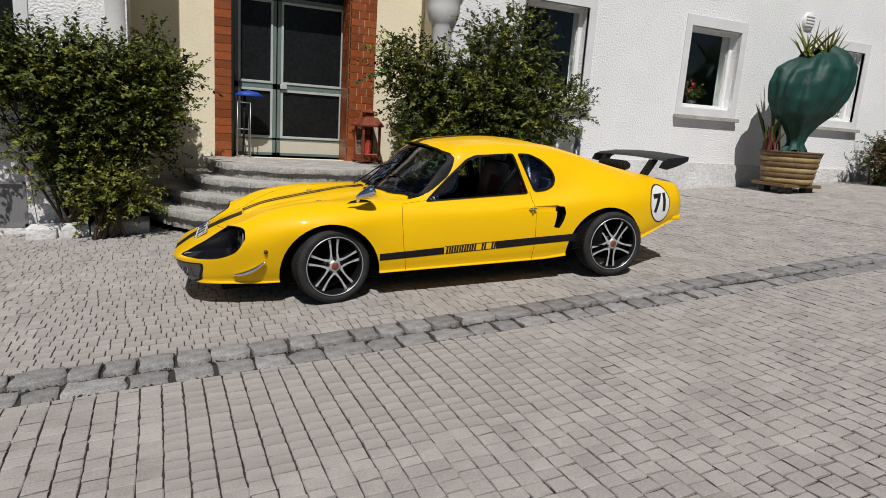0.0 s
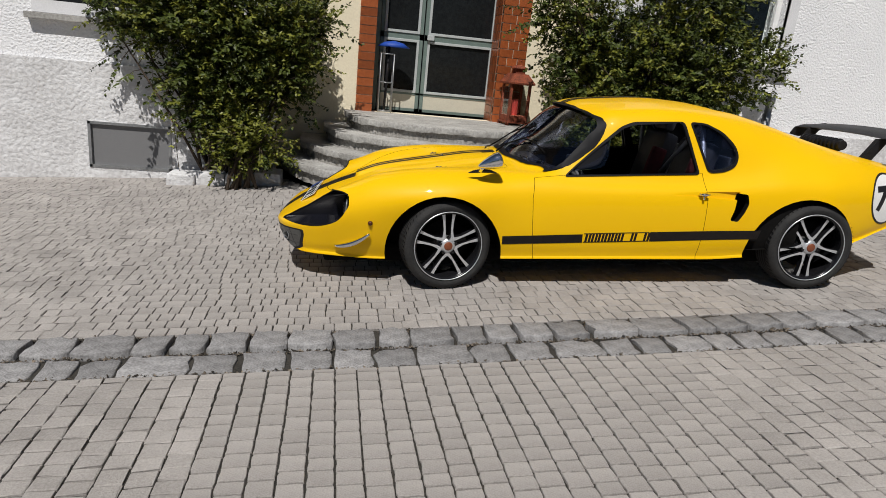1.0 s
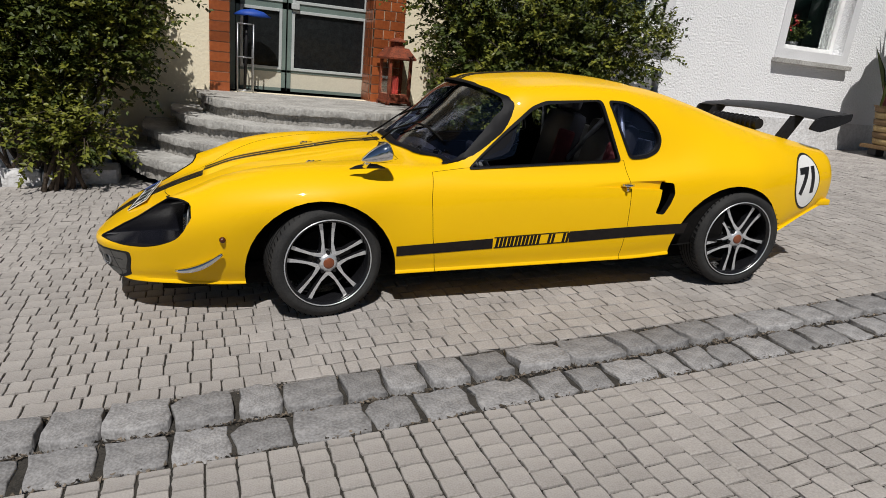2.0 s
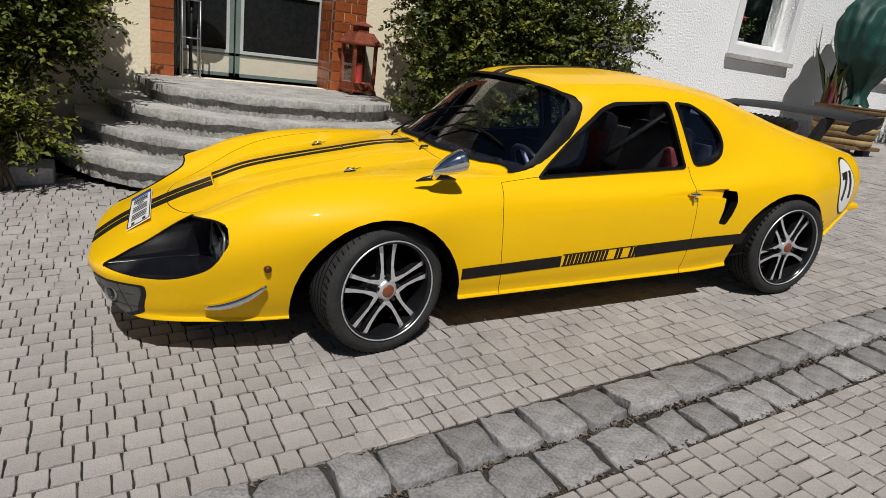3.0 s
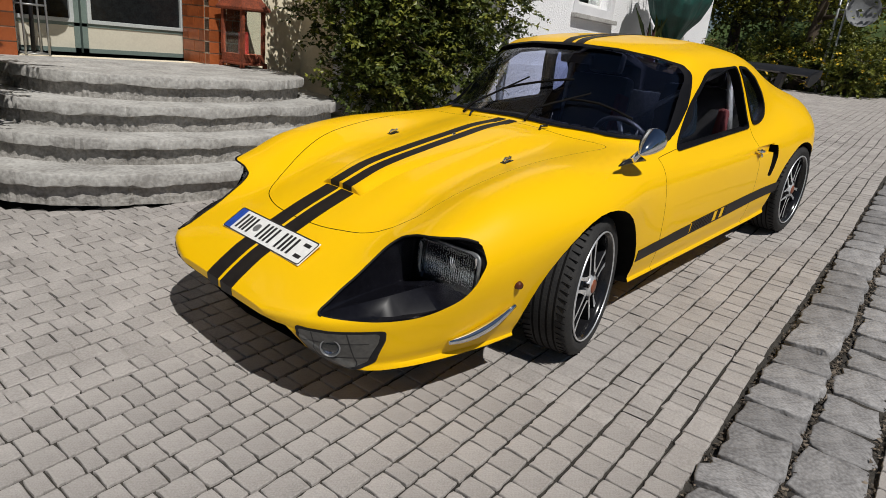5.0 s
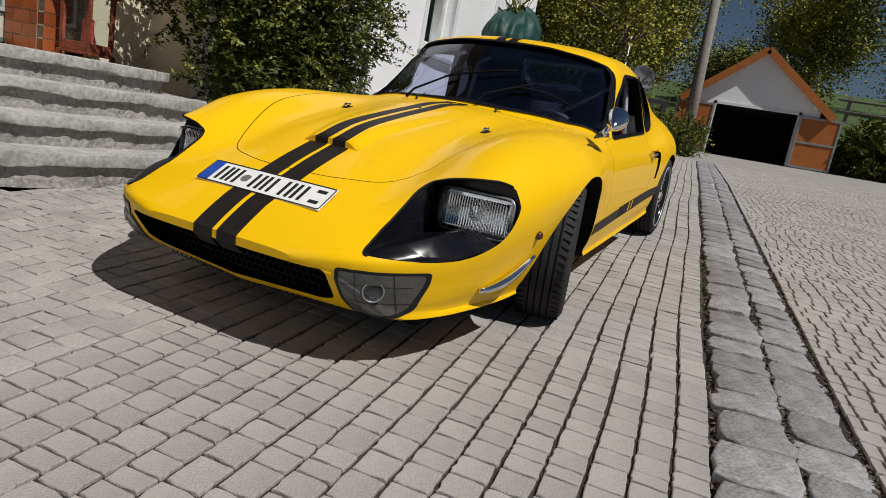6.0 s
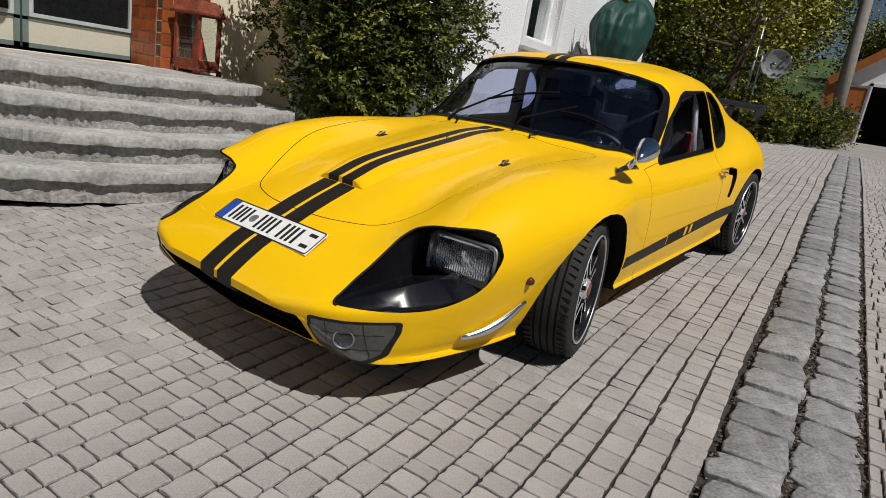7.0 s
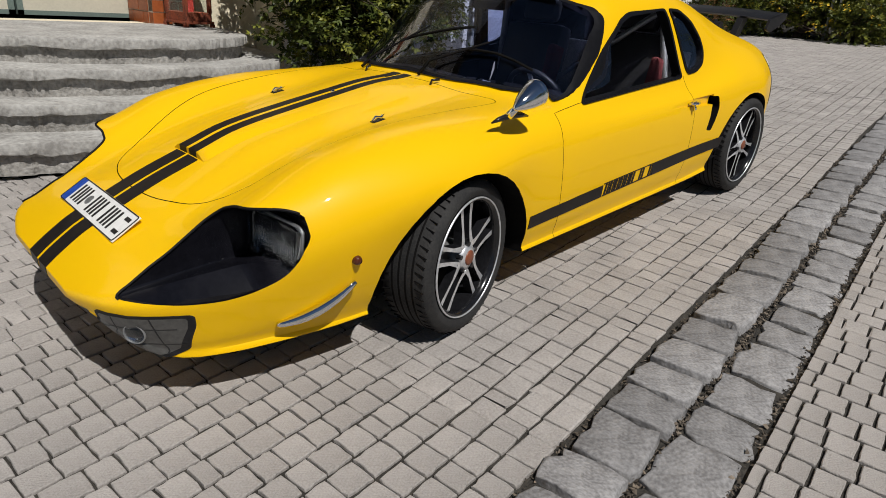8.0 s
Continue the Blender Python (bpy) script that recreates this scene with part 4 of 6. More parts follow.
# ---- inside ----
part("cabin_floor", boxed(.55, 2.25, -.66, .66, .262, .275), BLACK_SATIN, car)
bm = boxed(.52, .80, -.62, .62, .50, .715, .05)
part("dashboard", bm, SEATS, car)
for s in (-1, 1):
    seat = new("bucket_seat")
    seat.parent = car
    seat.matrix_local = pose(1.42, s * .33, .28)
    part("seat_cushion", boxed(-.26, .20, -.21, .21, .02, .17, .05), SEATS, seat, smooth=True)
    part("seat_back", box(bmesh.new(), -.06, .06, -.22, .22, 0, .56, .05, m=pose(.22, 0, .10, 0, 16, 0)), SEATS, seat, smooth=True)
    part("seat_bolster", box(bmesh.new(), -.10, .02, -.235, -.19, .10, .42, .02, m=pose(.20, 0, .12, 0, 16, 0)), RED, seat)
    part("headrest", box(bmesh.new(), -.05, .04, -.12, .12, .57, .72, .04, m=pose(.22, 0, .10, 0, 16, 0)), SEATS, seat, smooth=True)
sw = new("steering_wheel")
sw.parent = car
sw.matrix_local = pose(.95, -.33, .66, 0, 62, 0)
ringp = [(.16 * math.cos(2 * math.pi * k / 24), .16 * math.sin(2 * math.pi * k / 24), 0) for k in range(25)]
part("wheel_ring", tube(bmesh.new(), ringp, .014, 8), SEATS, sw)
part("wheel_spokes", tube(tube(bmesh.new(), [(-.15, 0, 0), (.15, 0, 0)], .012, 6), [(0, 0, 0), (0, .15, 0)], .012, 6), GREY_METAL, sw)
cage = bmesh.new()
tube(cage, [(1.72, -.56, .30), (1.72, -.57, .72), (1.70, -.52, 1.04), (1.68, -.40, 1.10), (1.68, .40, 1.10), (1.70, .52, 1.04), (1.72, .57, .72), (1.72, .56, .30)], .019, 8)
tube(cage, [(1.70, -.50, 1.04), (1.72, .56, .32)], .017, 8)
part("roll_bar", cage, GREY_METAL, car, "grey steel roll cage tubes")
part("rear_bulkhead", boxed(1.86, 1.88, -.62, .62, .28, .84, .005), QUILT, car, "patterned aluminium panel")
part("inner_mirror", boxed(.93, .96, -.10, .10, 1.04, 1.09, .012), BLACK_SATIN, car)


# ---- ground ----
def sheet(name, xs, ys, z_of, material, label, category):
    bm = bmesh.new()
    g = [[bm.verts.new((x, y, z_of(x, y))) for y in ys] for x in xs]
    for i in range(len(xs) - 1):
        for j in range(len(ys) - 1):
            bm.faces.new((g[i][j], g[i + 1][j], g[i + 1][j + 1], g[i][j + 1]))
    return tagged(part(name, bm, material), label, category, kind="structure")


gx = [-400, -120, -40, -20, -10, -5, 0, 1.2, 2.4, 4, 6, 8, 11, 14.5, 18, 23.5, 30, 60, 120, 400]
gy = [-400, -120, -40, -20, -10, -6, -3, -1.045, -1.03, -.60, -.585, 0, 2, 4, 6, 12, 30, 120, 400]
ground = sheet("ground", gx, gy, lambda x, y: ground_z(x, y) - (.018 if -1.04 < y < -.59 else .010), JOINT, "dark soil bed under the paving", "ground")

# ---- house ----
FACE, DEEP = 4.0, 5.1


def wall(name, x0, x1, y0, y1, z0, z1, holes, material, label):
    """A wall along x with openings (xa, xb, za, zb) right through it."""
    bm = bmesh.new()
    xs = sorted({x0, x1, *[h[0] for h in holes], *[h[1] for h in holes]})
    zs = sorted({z0, z1, *[h[2] for h in holes], *[h[3] for h in holes]})
    def solid_at(i, j):
        if not (0 <= i < len(xs) - 1 and 0 <= j < len(zs) - 1):
            return False
        cx, cz = (xs[i] + xs[i + 1]) / 2, (zs[j] + zs[j + 1]) / 2
        return not any(h[0] < cx < h[1] and h[2] < cz < h[3] for h in holes)
    def quad(*p):
        bm.faces.new([bm.verts.new(q) for q in p])
    for i in range(len(xs) - 1):
        for j in range(len(zs) - 1):
            if not solid_at(i, j):
                continue
            a, b, c, d = xs[i], xs[i + 1], zs[j], zs[j + 1]
            quad((a, y0, c), (b, y0, c), (b, y0, d), (a, y0, d))
            quad((b, y1, c), (a, y1, c), (a, y1, d), (b, y1, d))
            if not solid_at(i - 1, j):
                quad((a, y1, c), (a, y0, c), (a, y0, d), (a, y1, d))
            if not solid_at(i + 1, j):
                quad((b, y0, c), (b, y1, c), (b, y1, d), (b, y0, d))
            if not solid_at(i, j - 1):
                quad((a, y1, c), (b, y1, c), (b, y0, c), (a, y0, c))
            if not solid_at(i, j + 1):
                quad((a, y0, d), (b, y0, d), (b, y1, d), (a, y1, d))
    bmesh.ops.remove_doubles(bm, verts=bm.verts, dist=.0005)
    return tagged(part(name, bm, material), label, "wall", kind="structure")


WINDOWS = [(3.76, 4.92, 1.93, 3.27), (7.03, 8.19, 1.93, 3.27), (10.44, 11.60, 1.93, 3.27)]
REC0, REC1 = -1.50, 2.62
wall_right = wall("wall_east", REC1, 13.5, FACE, FACE + .42, -.1, 6.5, WINDOWS, PLASTER, "rough white plaster house wall")
CELLAR = (-3.48, -2.59, -.10, .42)
wall_left = wall("wall_west", -14, REC0, FACE, FACE + .42, -1.2, 6.5, [CELLAR, (-3.84, -2.60, 1.66, 3.2)], PLASTER, "rough white plaster house wall")
wall("wall_porch", REC0, REC1, DEEP, DEEP + .3, -.3, 6.5, [(-.31, 1.51, .70, 3.4)], CREAM, "cream plaster wall behind the porch")
for x0, x1 in ((REC0 - .3, REC0), (REC1, REC1 + .3)):
    tagged(part("wall_return", boxed(x0, x1, FACE + .42, DEEP + .3, -.3, 6.5), CREAM), "cream plaster porch side wall", "wall", kind="structure")
tagged(part("ceiling_porch", boxed(REC0, REC1, FACE, DEEP, 5.8, 6.5), PLASTER), "white plaster storey above the porch", "ceiling", kind="structure")
tagged(part("wall_back", boxed(-14, 14, 9.0, 9.3, -1.5, 6.5), UNLIT_ROOM), "plain rear wall of the house", "wall", kind="structure")
tagged(part("wall_end_east", boxed(13.1, 13.5, FACE + .42, 9.0, -1, 6.5), PLASTER), "white plaster end wall", "wall", kind="structure")
tagged(part("wall_end_west", boxed(-14, -13.6, FACE + .42, 9.0, -1.5, 6.5), PLASTER), "white plaster end wall", "wall", kind="structure")
tagged(part("roof", prism(bmesh.new(), [(3.4, 6.5), (9.8, 6.5), (6.6, 9.5)], "x", -14.4, 14.4), ROOF_TILE), "grey pitched house roof", "roof", kind="structure")
tagged(part("floor_house", boxed(-13.6, 13.1, DEEP + .32, 9.0, .55, .68), UNLIT_ROOM), "house floor coloured dark for unlit rooms", "floor", kind="structure")
wall("ledge_west", -14, REC0, FACE - .035, FACE - .002, -1.2, 1.06, [CELLAR], SOCKLE, "slightly proud plaster base of the wall")
wall("ledge_east", REC1, 13.5, FACE - .016, FACE - .002, -.1, .98, [], SOCKLE, "greyish plaster base of the house wall")


def house_window(i, h):
    xa, xb, za, zb = h
    w = tagged(new("window_%d" % i), "white framed window with a grey sill and smooth surround", "window", kind="structure")
    bm = bmesh.new()
    for a, b, c, d in ((xa - .13, xa, za - .13, zb + .17), (xb, xb + .13, za - .13, zb + .17), (xa, xb, zb, zb + .17), (xa, xb, za - .13, za)):
        box(bm, a, b, FACE - .018, FACE + .05, c, d)
    part("window_surround", bm, SMOOTH_WHITE, w)
    part("window_sill", boxed(xa - .16, xb + .16, FACE - .10, FACE + .02, za - .20, za - .135, .008), STONE, w, "grey stone sill")
    bm = bmesh.new()
    y0, y1 = FACE + .16, FACE + .22
    for a, b, c, d in ((xa, xa + .07, za, zb), (xb - .07, xb, za, zb), (xa + .07, xb - .07, za, za + .07), (xa + .07, xb - .07, zb - .07, zb)):
        box(bm, a, b, y0, y1, c, d, .006)
    part("window_frame", bm, WHITE_PAINT, w)
    part("pane", boxed(xa + .07, xb - .07, y0 + .025, y0 + .031, za + .07, zb - .07), PANE, w).visible_shadow = False
    # Panel behind the pane, coloured dark in place of the room's shade.
    part("room_back", boxed(xa - .6, xb + .6, FACE + 1.6, FACE + 1.65, .7, 3.6), UNLIT_ROOM, w)
    return w


for i, h in enumerate(WINDOWS):
    house_window(i + 1, h)
w = tagged(new("window_4"), "white framed window above the wall base", "window", kind="structure")
bm = bmesh.new()
for a, b, c, d in ((-3.97, -3.84, 1.53, 3.3), (-2.60, -2.47, 1.53, 3.3), (-3.84, -2.60, 1.53, 1.66)):
    box(bm, a, b, FACE - .018, FACE + .05, c, d)
part("window_surround", bm, SMOOTH_WHITE, w)
part("window_sill", boxed(-4.02, -2.44, FACE - .10, FACE + .02, 1.46, 1.525, .008), STONE, w)
part("pane", boxed(-3.84, -2.60, FACE + .2, FACE + .206, 1.66, 3.2), DARK_GLASS, w)

cw = tagged(new("cellar_window"), "low cellar window with a grey metal grille frame", "window", kind="structure")
part("cellar_grate", boxed(CELLAR[0] + .03, CELLAR[1] - .03, FACE - .01, FACE + .01, CELLAR[2] + .03, CELLAR[3] - .03), mat("grey_mesh_screen", (.20, .20, .205), .6, color2=(.15, .15, .155), scale=120, fine=300), cw)
bm = bmesh.new()
for a, b, c, d in ((CELLAR[0], CELLAR[0] + .03, CELLAR[2], CELLAR[3]), (CELLAR[1] - .03, CELLAR[1], CELLAR[2], CELLAR[3]), (CELLAR[0], CELLAR[1], CELLAR[3] - .03, CELLAR[3]), (CELLAR[0], CELLAR[1], CELLAR[2], CELLAR[2] + .03)):
    box(bm, a, b, FACE - .045, FACE + .02, c, d)
part("grate_frame", bm, GREY_METAL, cw)

# ---- porch: columns, steps, door ----
for x in (-1.62, 2.50):
    c = tagged(part("column", lathe(bmesh.new(), [(.20, -.2), (.20, .9), (.15, .95), (.145, 2.7), (.17, 2.75), (.20, 2.8), (.24, 2.95), (.24, 3.2), (.30, 3.25), (.30, 5.8)], 28, "z", m=Matrix.Translation((x, FACE + .10, 0))), SMOOTH_WHITE, smooth=True), "round white rendered porch column", "column", "porch columns")


def step_outline(a, b, cx=.66, cy=5.1, n=200, e=2.7):
    pts = []
    for k in range(n + 1):
        t = math.pi + math.pi * k / n
        c, s = math.cos(t), math.sin(t)
        j = 1 + .008 * noise.noise((60 * t, a * 9, 5)) + .006 * math.sin(7 * t + a * 5) + .004 * math.sin(17 * t + b * 3) + .006 * noise.noise((9 * t, a * 7, 0)) + .004 * noise.noise((31 * t, a * 7, 3))
        pts.append((cx + a * j * math.copysign(abs(c) ** (2 / e), c), cy + b * j * math.copysign(abs(s) ** (2 / e), s)))
    return pts


stairs = tagged(new("porch_stairs"), "worn grey stone steps in curved tiers", "stairs")
for a, b, z, name in ((1.28, 1.62, .705, "landing"), (1.56, 1.88, .53, "step"), (1.84, 2.14, .355, "step"), (2.10, 2.38, .18, "step")):
    bm = bmesh.new()
    prism(bm, step_outline(a, b), "z", z - .068, z)
    edge = [e for e in bm.edges if abs(e.verts[0].co.z - e.verts[1].co.z) < .001]
    bmesh.ops.bevel(bm, geom=edge, offset=.010, segments=2, affect="EDGES", profile=.6)
    for v in bm.verts:
        q = v.co * 6
        v.co.z += .007 * noise.noise(q) + .004 * noise.noise(v.co * 23) + (.022 * noise.noise(v.co * 3.1 + Vector((4, 2, 9))) + .012 * noise.noise(v.co * 11) - .002 if v.co.z < z - .04 else 0)
    part(name, bm, STONE, stairs, "grey worn stone slab", smooth=True, sharp=50)
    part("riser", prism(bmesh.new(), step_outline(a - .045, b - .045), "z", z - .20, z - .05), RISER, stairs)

door = tagged(new("door_1"), "grey green glazed double house door with cream lower panels", "door", kind="structure")
DY = 5.62
def leaf(x0, x1):
    d = new("door_leaf")
    d.parent = door
    bm = bmesh.new()
    for a, b, c, e in ((x0, x0 + .05, .72, 3.3), (x1 - .05, x1, .72, 3.3), (x0, x1, .72, .76), (x0, x1, .955, .985), (x0, x1, 1.72, 1.80), (x0, x1, 3.0, 3.06)):
        box(bm, a, b, DY - .02, DY + .03, c, e)
    part("leaf_frame", bm, GREEN_METAL, d)
    bm = bmesh.new()
    for z0, z1 in ((.985, 1.72), (1.80, 3.0)):
        for a, b, c, e in ((x0 + .05, x0 + .085, z0, z1), (x1 - .085, x1 - .05, z0, z1), (x0 + .085, x1 - .085, z0, z0 + .035), (x0 + .085, x1 - .085, z1 - .035, z1)):
            box(bm, a, b, DY - .035, DY + .02, c, e, .004)
    part("glazing_bead", bm, PALE_METAL, d)
    part("pane", boxed(x0 + .08, x1 - .08, DY - .005, DY + .005, 1.0, 3.0), DARK_GLASS, d)
    part("kick_panel", boxed(x0 + .05, x1 - .05, DY - .012, DY + .01, .76, .955), DOOR_PANEL, d)
leaf(-.16, .445)
leaf(.465, 1.40 + .12)
bm = bmesh.new()
for a, b in ((-.25, -.17), (1.53, 1.60)):
    box(bm, a, b, DY - .04, DY + .06, .70, 3.4)
part("door_frame", bm, GREEN_METAL, door)
part("door_lock", boxed(.50, .60, DY - .075, DY - .035, 1.73, 1.80, .008), PALE_METAL, door)
part("transom", boxed(-.17, 1.53, DY - .01, DY + .01, 3.06, 3.4), DARK_GLASS, door)

# glazed brick jambs, brick by brick
jamb = tagged(new("brick_jamb"), "glazed orange brown brick door surround", "brickwork", kind="structure")
bm = bmesh.new()
box(bm, -.47, -.258, DEEP - .012, DY - .06, .69, 3.4)
box(bm, 1.455, 1.84, DEEP - .012, DEEP + .3, .69, 3.4)
box(bm, 1.455, 1.60, DEEP + .3, DY - .045, .69, 3.4)
part("mortar", bm, MORTAR, jamb)
brick_cache = {}
def brick(x0, x1, y0, y1, z0, z1):
    key = (round(x1 - x0, 3), round(y1 - y0, 3))
    if key not in brick_cache:
        b = bmesh.new()
        box(b, -(x1 - x0) / 2, (x1 - x0) / 2, -(y1 - y0) / 2, (y1 - y0) / 2, -(z1 - z0) / 2, (z1 - z0) / 2)
        me = bpy.data.meshes.new("brick")
        b.to_mesh(me), b.free()
        me.materials.append(GLAZED)
        brick_cache[key] = me
    o = new("brick", brick_cache[key])
    o.parent = jamb
    o.matrix_local = Matrix.Translation(((x0 + x1) / 2, (y0 + y1) / 2 + random.uniform(-.002, .002), (z0 + z1) / 2))
for row in range(24):
    z0 = .705 + row * .112
    z1 = z0 + .101
    brick(-.475, -.254, DEEP - .02, DEEP + .10, z0, z1)
    cut = (1.57, 1.72) if row % 2 else (1.65,)
    xs = [1.45, *cut, 1.845]
    for a, b in zip(xs, xs[1:]):
        brick(a + .005, b - .005, DEEP - .02, DEEP + .06, z0, z1)
    ys = [DEEP + .066, DEEP + .25, DY - .05] if row % 2 else [DEEP + .066, DEEP + .16, DEEP + .36, DY - .05]
    for a, b in zip(ys, ys[1:]):
        brick(1.446, 1.50, a + .005, b - .005, z0, z1)
        brick(-.30, -.25, a + .04, b + .034, z0, z1)

# ---- lantern, umbrella stand ----
lan = thing("lantern", "rusty red metal lantern standing on the stone landing", "lantern", m=pose(1.70, 4.86, .706, 0, 0, 8))
bm = bmesh.new()
box(bm, -.165, .165, -.165, .165, .03, .055, .006), box(bm, -.15, .15, -.15, .15, .055, .135, .004)
for a in (-1, 1):
    for b in (-1, 1):
        box(bm, a * .15 - .018, a * .15 + .018, b * .15 - .018, b * .15 + .018, 0, .03)
part("lantern_base", bm, RUST, lan)
for a in (-1, 1):
    for b in (-1, 1):
        part("lantern_post", boxed(a * .135 - .017, a * .135 + .017, b * .135 - .017, b * .135 + .017, .13, .56), RUST, lan)
bm = lathe(bmesh.new(), [(.20, .545), (.262, .555), (.265, .572), (.165, .675), (.155, .69), (.095, .692), (.095, .752), (.135, .757), (.13, .768), (.05, .80), (.0, .808)], 4, "z", m=Matrix.Rotation(radians(45), 4, "Z"))
part("lantern_roof", bm, RUST, lan, "rusty hipped cap with a short chimney")
part("lantern_ring", tube(bmesh.new(), [(.035 * math.cos(k * math.pi / 8), 0, .83 + .035 * math.sin(k * math.pi / 8)) for k in range(17)], .006, 6), RUST, lan)
for a, b, c, d in ((-.13, .13, -.142, -.138), (-.13, .13, .138, .142), (-.142, -.138, -.13, .13), (.138, .142, -.13, .13)):
    part("lantern_pane", boxed(a, b, c, d, .10, .555), PANE, lan).visible_shadow = False
part("candle", lathe(bmesh.new(), [(0, .10), (.05, .10), (.05, .34), (.04, .35), (0, .345)], 16), mat("red_candle", (.4, .04, .03), .5), lan)

st = thing("umbrella_stand", "slim wire umbrella stand with a blue folded umbrella", "umbrella stand", m=pose(-.07, 5.28, .706))
bm = bmesh.new()
for a in (-.09, .09):
    for b in (-.09, .09):
        tube(bm, [(a, b, 0), (a, b, .78)], .009, 6)
for z in (.01, .4, .78):
    tube(bm, [(-.09, -.09, z), (.09, -.09, z), (.09, .09, z), (-.09, .09, z), (-.09, -.09, z)], .008, 6)
part("stand_frame", bm, GREY_METAL, st)
part("umbrella_shaft", tube(bmesh.new(), [(0, 0, .03), (.02, 0, .9)], .018, 8), BLACK_SATIN, st)
bm = lathe(bmesh.new(), [(0, .96), (.10, .935), (.17, .88), (.16, .875), (0, .93)], 14, "z", m=Matrix.Translation((.08, 0, 0)) @ Matrix.Diagonal((1.3, .9, 1, 1)))
part("umbrella_cover", bm, BLUE_CLOTH, st, "blue cloth", smooth=True)

# ---- plants ----
rng = np.random.default_rng(5)


def unit(a):
    return a / (np.linalg.norm(a, axis=1, keepdims=True) + 1e-9)


def leaf_mesh(name, base, way, up, length, width, material, parent, label=""):
    """Folded leaves, each of two triangles, from arrays of places, ways and sizes."""
    way = unit(way)
    side = unit(np.cross(way, up))
    up = np.cross(side, way)
    l, w = length[:, None], width[:, None]
    v = np.stack([base, base + way * l * .42 + side * w + up * w * .3, base + way * l, base + way * l * .42 - side * w + up * w * .3], 1).reshape(-1, 3)
    i = np.arange(len(base))[:, None] * 4
    f = np.concatenate([i + (0, 1, 2), i + (0, 2, 3)], 1).reshape(-1, 3)
    me = bpy.data.meshes.new(name)
    me.from_pydata(v.tolist(), [], f.tolist())
    me.materials.append(material)
    ob = new(name, me)
    ob.parent = parent
    if label:
        ob["label"] = label
    return ob


def leaf_part(name, centres, size, spread, per, material, parent, label=""):
    """Loose sprays of leaves round the centres."""
    c = np.repeat(np.array(centres), per, 0)
    n = len(c)
    way = rng.normal(0, 1, (n, 3)) * (1, 1, .5) - (0, 0, .3)
    up = rng.normal(0, 1, (n, 3)) + (0, -.4, 1.1)
    L = size * rng.uniform(.6, 1.3, n)
    return leaf_mesh(name, c + rng.normal(0, spread, (n, 3)), way, up, L, L * .34, material, parent, label)


def shoot_part(name, shoots, size, material, parent, label=""):
    """Leaves set alternately along short curved shoots."""
    p, d, L = np.array([q[0] for q in shoots]), unit(np.array([q[1] for q in shoots])), np.array([q[2] for q in shoots])
    k = np.maximum(4, (L / .032).astype(int))
    i = np.repeat(np.arange(len(L)), 2 * k)
    t = np.concatenate([np.repeat((np.arange(m) + .5) / m, 2) for m in k])
    side = np.where(np.arange(len(i)) % 2 == 0, -1.0, 1.0)[:, None]
    n = len(i)
    d, L = d[i], L[i][:, None]
    base = p[i] + d * L * t[:, None] + np.array((0, 0, -.16)) * L * (t * t)[:, None]
    s = unit(np.cross(d, np.stack([rng.normal(0, .5, n), rng.normal(0, .5, n), np.ones(n)], 1))) * side
    way = s * .8 + d * .55 + rng.normal(0, .35, (n, 3)) - (0, 0, .15)
    up = np.stack([rng.normal(0, .5, n), rng.normal(-.5, .5, n), np.ones(n)], 1)
    l = size * rng.uniform(.6, 1.25, n) * (1.1 - .4 * t)
    return leaf_mesh(name, base, way, up, l, l * .30, material, parent, label)


